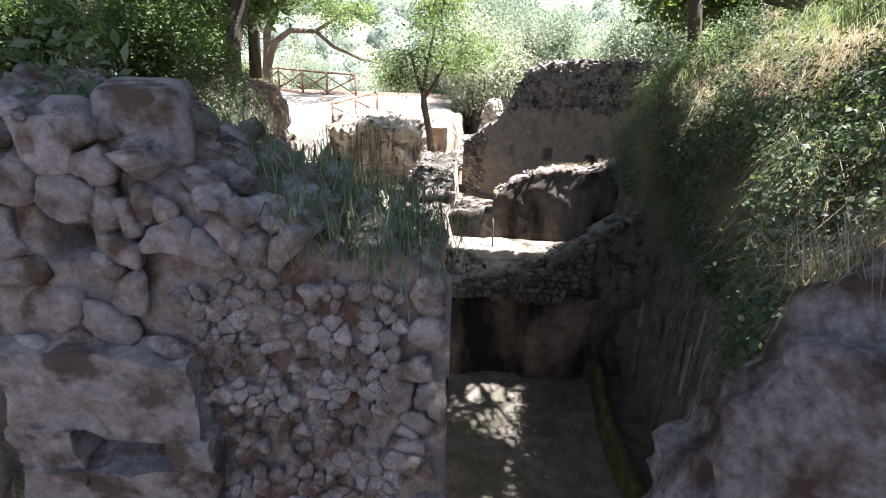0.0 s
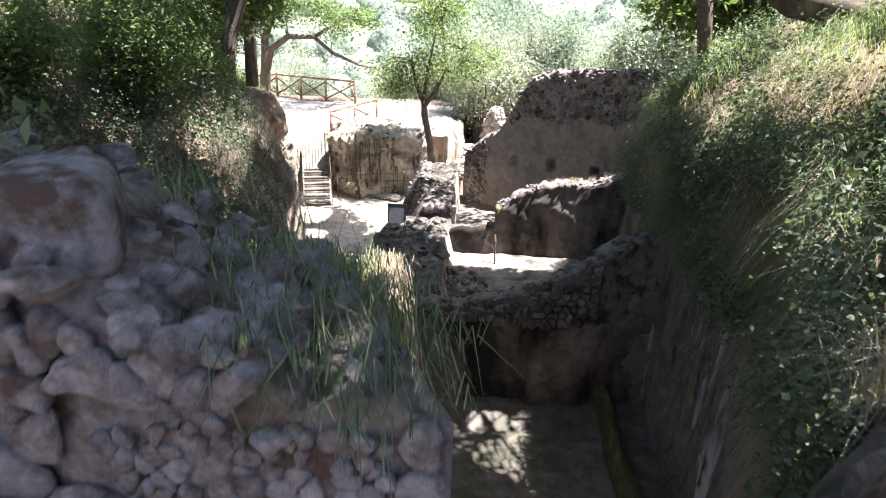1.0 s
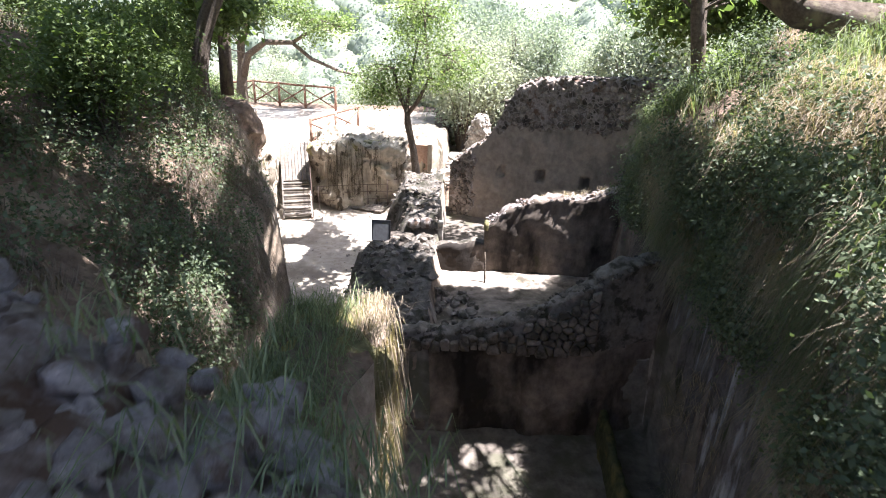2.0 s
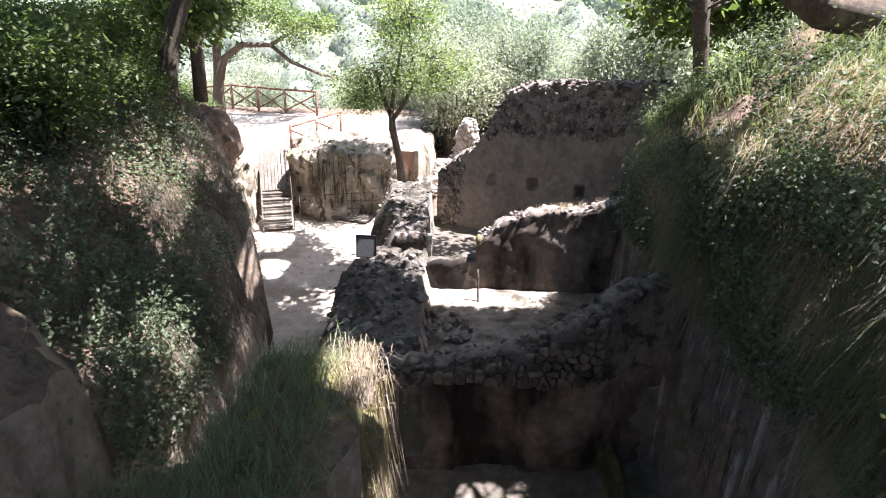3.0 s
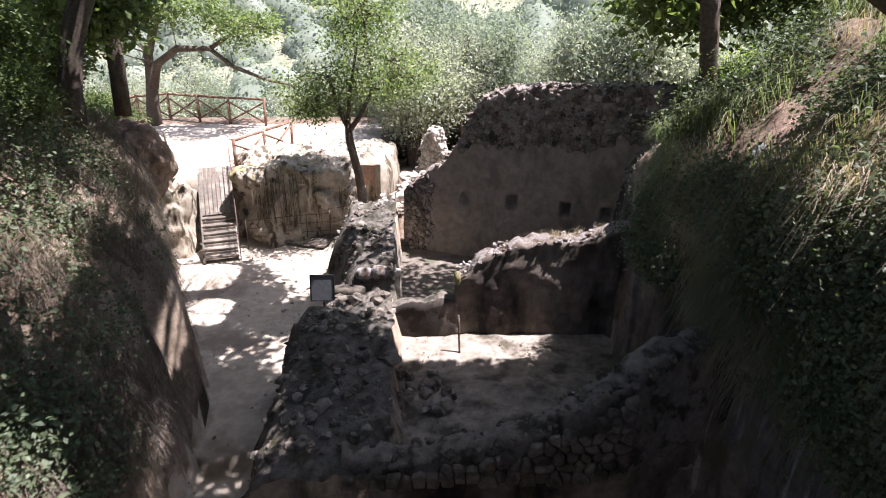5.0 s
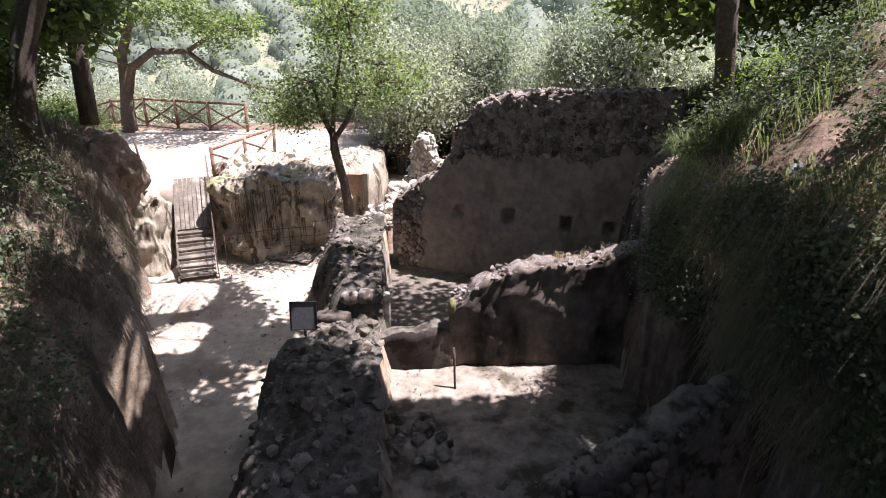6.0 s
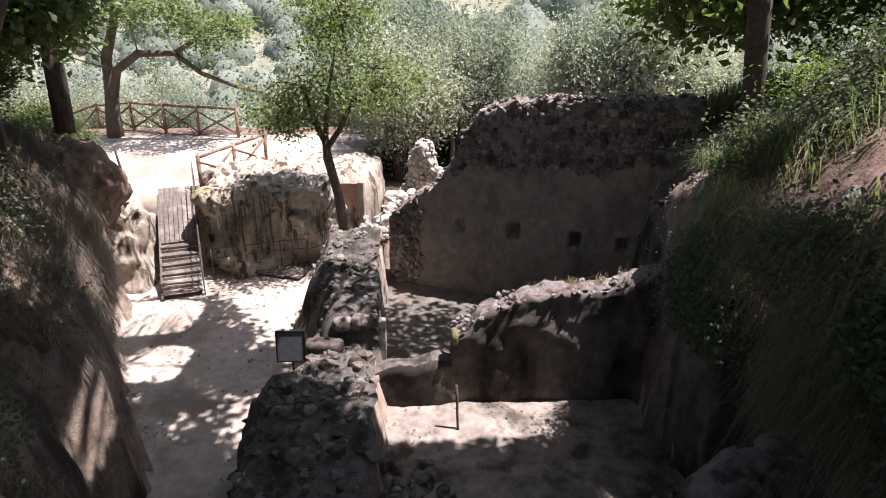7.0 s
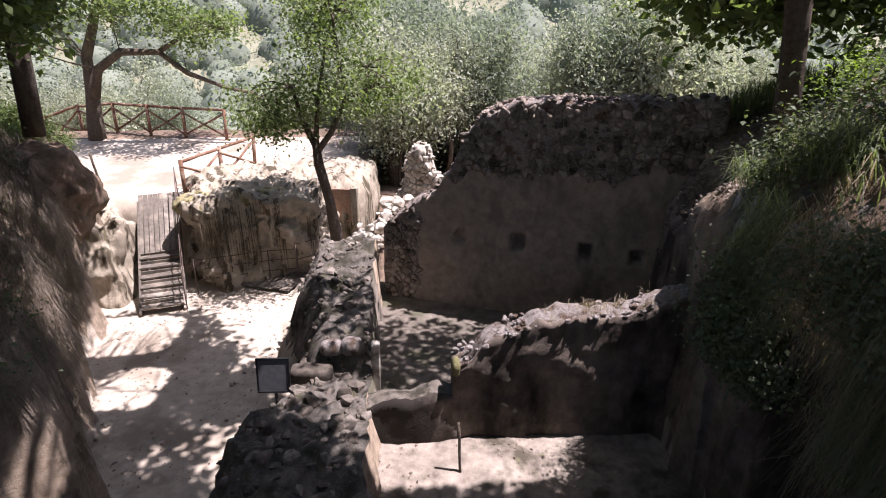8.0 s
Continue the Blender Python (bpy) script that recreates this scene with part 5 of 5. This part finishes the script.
for k in range(230):
    s, b_ = 1.84 * Q.random(), 0.12 + 0.9 * Q.random()
    if -1.62 + s > chunk_side(1.85 + b_) - 0.06:
        continue
    loose_stone(wall_f, (-1.62 + s, 1.85 + b_, float(lerp_table(s, F_TOP)) + 0.03), 0.05 + 0.13 * Q.random() ** 1.5, M_STONE, Q)
facing(wall_a, [A0, A1], 0.4, A_TOP, 0.16, M_WALLSTONE, Q, vary=0.6, keep=lambda s, z: a_pick(s, z, -1) == 0, proud=0.03, limit=300, first=lambda s, z: -z)
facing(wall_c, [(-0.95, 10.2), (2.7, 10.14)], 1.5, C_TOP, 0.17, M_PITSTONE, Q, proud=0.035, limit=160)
for k in range(200):
    s = 6.6 * Q.random()
    p_ = Vector((*A0, 0)).lerp(Vector((*A1, 0)), s / 6.64)
    b_ = 0.7 * Q.random()
    loose_stone(wall_a, (p_.x + 0.38 * b_, p_.y + 0.93 * b_, float(lerp_table(s, A_TOP)) + 0.06), 0.08 + 0.1 * Q.random(), M_WALLSTONE, Q)
for k in range(110):
    s = 3.4 * Q.random()
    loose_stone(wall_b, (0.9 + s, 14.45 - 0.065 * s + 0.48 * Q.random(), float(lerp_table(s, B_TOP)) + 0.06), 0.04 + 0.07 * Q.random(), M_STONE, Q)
for k in range(190):
    s = 5.3 * Q.random()
    x, y = (-0.95 + s, 10.3) if s < 3.65 else (2.7 + (s - 3.65) * 0.95, 10.25 + (s - 3.65) * 0.32)
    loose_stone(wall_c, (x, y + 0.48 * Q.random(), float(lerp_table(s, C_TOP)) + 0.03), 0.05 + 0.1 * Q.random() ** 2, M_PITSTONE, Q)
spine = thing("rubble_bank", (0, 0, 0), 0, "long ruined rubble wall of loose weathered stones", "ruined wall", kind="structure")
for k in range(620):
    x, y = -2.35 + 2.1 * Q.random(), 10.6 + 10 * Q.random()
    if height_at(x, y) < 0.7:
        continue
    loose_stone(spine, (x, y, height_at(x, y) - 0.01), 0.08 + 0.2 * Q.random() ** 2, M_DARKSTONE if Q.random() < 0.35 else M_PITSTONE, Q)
S_TOP = [(0, 1.5), (0.25, 2.2), (0.45, 3.05), (0.7, 3.25), (0.95, 3.15), (1.1, 2.5), (1.35, 2.35), (1.75, 1.9)]
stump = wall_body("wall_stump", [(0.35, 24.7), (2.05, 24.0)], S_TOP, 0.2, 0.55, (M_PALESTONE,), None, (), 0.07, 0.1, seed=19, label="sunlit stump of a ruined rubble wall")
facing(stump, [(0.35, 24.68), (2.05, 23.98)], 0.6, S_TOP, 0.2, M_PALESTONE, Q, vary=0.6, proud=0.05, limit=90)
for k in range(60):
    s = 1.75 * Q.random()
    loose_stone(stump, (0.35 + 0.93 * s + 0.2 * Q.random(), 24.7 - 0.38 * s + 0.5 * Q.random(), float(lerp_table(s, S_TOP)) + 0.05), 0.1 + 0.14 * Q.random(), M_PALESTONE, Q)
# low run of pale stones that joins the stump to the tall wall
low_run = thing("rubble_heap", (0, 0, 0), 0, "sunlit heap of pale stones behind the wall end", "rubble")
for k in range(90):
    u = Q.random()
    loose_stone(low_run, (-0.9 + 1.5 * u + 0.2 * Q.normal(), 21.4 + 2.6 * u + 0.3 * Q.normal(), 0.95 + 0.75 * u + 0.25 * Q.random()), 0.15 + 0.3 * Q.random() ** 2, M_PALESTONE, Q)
rock("fallen_block", (-1.02, 2.3, 6.28), (0.17, 0.2, 0.17), 31, M_STONE, 0.5, 4, "large weathered block on the broken wall", "rock", square=5, turn=20)
rock("mossy_pier", (-1.15, 6.75, 1.7), (0.55, 0.6, 2.3), 37, M_MOSSROCK, 0.35, 5, "mossy rock pier with yellow lichen streaks above the pit", "rock", square=5, turn=4, streaks=0.12)
rock("stone_slab", (-1.3, 15.95, 1.3), (0.36, 0.16, 0.16), 41, M_PITSTONE, 0.2, 3, "long dressed stone lying beside the sign", "stone", square=7, turn=-4)
rock("round_stone", (-0.62, 16.1, 1.72), (0.17, 0.16, 0.15), 43, M_STONE, 0.3, 3, "rounded stone on the ruined wall", "stone")
rock("round_stone", (-0.95, 16.15, 1.68), (0.2, 0.15, 0.13), 45, M_STONE, 0.3, 3, "rounded brown stone on the ruined wall", "stone")
niche = thing("walled_niche", (-1.4, 23.86, 1.2), -8, "salmon plastered niche in the tufa block", "niche", kind="structure")
part("back", box((0.85, 0.06, 1.0), 0.01), M_BRICK, niche).matrix_basis = pose(0, 0.05, 0.5)
part("jamb", box((0.12, 0.2, 1.15), 0.02), M_TUFA, niche).matrix_basis = pose(-0.5, 0, 0.5)
part("jamb", box((0.2, 0.2, 1.15), 0.02), M_TUFA, niche).matrix_basis = pose(0.53, 0, 0.5)
for n_, (x_, z_, w_, h_) in enumerate(((-1.2, 5.23, 0.8, 0.4), (-1.48, 4.9, 0.27, 0.28), (-0.84, 4.9, 0.16, 0.28), (-1.2, 4.62, 0.84, 0.46))):
    bm = bmesh.new()
    bmesh.ops.create_cube(bm, size=1)
    bmesh.ops.subdivide_edges(bm, edges=bm.edges[:], cuts=9, use_grid_fill=True)
    for v in bm.verts:
        v.co = Vector((v.co.x * w_, v.co.y * 0.3, v.co.z * h_))
        v.co += Vector((fbm(v.co * 5 + Vector((n_, 0, 0)), 1), fbm(v.co * 5 + Vector((0, n_ + 3, 0)), 1), fbm(v.co * 5 + Vector((0, 0, n_ + 7)), 1))) * 0.045
    part("ashlar", bm, M_HEWN, wall_f).matrix_basis = pose(x_, 2.05, z_, 0, 1.5, 0)
rock("bank_rock", (2.32, 1.9, 4.26), (1.22, 0.85, 1.8), 51, M_BANKROCK, 0.3, 6, "large rough grey rock at the edge of the pit", "rock", square=2.0, turn=0, streaks=0.08, grit=0.085)
for x_, y_, z_, n_, l_ in ((1.75, 2.1, 5.8, 50, 0.34), (2.0, 2.2, 5.85, 60, 0.36), (1.9, 2.6, 5.55, 60, 0.5), (1.6, 2.0, 5.65, 16, 0.3)):
    tussock((x_, y_, z_), n_, l_, L_DRY, R, 0.08, 0.004, "wispy dry grass on the rock", (-0.7, -0.1, -0.3), 1.0)
# leafy sprig above the broken wall
sp = np.array([-1.35, 2.35, 6.45]) + R.normal(size=(260, 3)) * np.array([0.14, 0.1, 0.12])
tagged(new("sprig", leaf_mesh("sprig", sp, R.normal(size=sp.shape) + np.array([0, -0.4, 0.6]), 0.022, L_BUSH, R, 2.2)), "leafy green sprig growing from the masonry", "plant", kind="stuff")
pilaster = tagged(part("pilaster", box((0.14, 0.2, 1.1), 0.02), M_PALESTONE), "narrow pale plastered jamb at the wall end", "jamb", kind="structure")
pilaster.matrix_basis = pose(-0.22, 15.95, 1.3)
rock("moss_cushion", (0.93, 14.52, 2.28), (0.07, 0.14, 0.12), 57, M_MOSSROCK, 0.9, 4, "yellow-green moss cushion on the wall end", "moss")
for k in range(22):
    s = 1.2 + 2.1 * Q.random()
    tussock((0.9 + s, 14.5 + 0.3 * Q.random() - 0.06 * s, float(lerp_table(s, B_TOP)) + 0.06), 16, 0.13, L_DRY, R, 0.05, 0.005, "short dry grass tuft on the wall top", (0, 0, 0), 0.5)
basin_stake = thing("stake", (0.92, 13.75, 1.1), 0, "thin dark stake standing in the basin floor", "stake")
rod("pole", (0, 0, -0.1), (-0.03, 0.1, 0.75), 0.022, M_BARK, basin_stake, 6, wob=0.006)
# bright ferns under the leaning tree
for x_, y_ in ((6.0, 14.6), (6.4, 14.9), (5.7, 14.3)):
    z_ = height_at(x_, y_) + 0.22
    sp = np.array([x_, y_, z_]) + R.normal(size=(420, 3)) * np.array([0.26, 0.24, 0.13])
    tagged(new("fern", leaf_mesh("fern", sp, R.normal(size=sp.shape) * 0.5 + np.array([0, -0.2, 0.9]), 0.022, L_FERN, R, 2.4)), "bright yellow-green fern clump on the bank", "fern", "ferns", "stuff")
# corner where the bank meets the tall wall: grass tufts, brown litter and stones on a bare slope
for k in range(14):
    x_, y_ = 4.35 + 0.7 * R.random(), 13.2 + 1.0 * R.random()
    tussock((x_, y_, height_at(x_, y_) + 0.02), 60, 0.42, L_GRASS, R, 0.1, 0.008, "pale green grass tuft on the bank corner", (-0.35, -0.3, -0.15), 0.9)
x, y = 4.3 + 4.2 * R.random(9000), 14.2 + 4.0 * R.random(9000)
z = ground_height(x, y)
slope_litter = np.stack([x, y, z + 0.015], 1)[z > 3.0]
tagged(new("leaf_litter", leaf_mesh("leaf_litter", slope_litter, R.normal(size=slope_litter.shape) * 0.4 + np.array([-0.3, -0.3, 1.0]), 0.03, L_ROOT, R, 1.6)), "brown leaf litter on the bare slope behind the wall", "leaf litter", kind="stuff")
rubble_slope = thing("rubble_heap", (0, 0, 0), 0, "dark stones fallen on the slope behind the wall", "rubble")
for k in range(150):
    x_, y_ = 4.4 + 2.8 * Q.random(), 14.8 + 3.0 * Q.random()
    loose_stone(rubble_slope, (x_, y_, height_at(x_, y_)), 0.06 + 0.12 * Q.random() ** 2, M_PITSTONE, Q)
# fallen leaves and grit
x, y = -7.2 + 9.5 * R.random(5200), 10.8 + 19 * R.random(5200)
z = ground_height(x, y)
ok = (z < 2.6) & (patchy(x, y, 0.9, 301, -0.05))
lit = np.stack([x, y, z + 0.012], 1)[ok]
tagged(new("leaf_litter", leaf_mesh("leaf_litter", lit, R.normal(size=lit.shape) * 0.25 + np.array([0, 0, 1.0]), 0.026, L_ROOT, R, 1.5)), "dry brown leaf litter on the trodden earth", "leaf litter", kind="stuff")
# stones fallen at the foot of the walls and on the path
for k in range(70):
    x_, y_ = -5.5 + 3.2 * Q.random(), 12.5 + 9.5 * Q.random()
    if height_at(x_, y_) < 0.3:
        o_ = loose_stone(None, (x_, y_, height_at(x_, y_) + 0.01), 0.035 + 0.06 * Q.random() ** 2, M_STONE, Q, name="pebble")
        tagged(o_, "small grey stone lying on the path", "stone", "path stones")
for k in range(26):
    x_, y_ = -0.35 + 1.0 * Q.random(), 12.0 + 1.1 * Q.random()
    o_ = loose_stone(None, (x_, y_, height_at(x_, y_) + 0.05), 0.1 + 0.2 * Q.random(), M_DARKSTONE, Q, name="fallen_stone")
    tagged(o_, "dark fallen stone in the corner of the basin", "stone", "fallen stones")
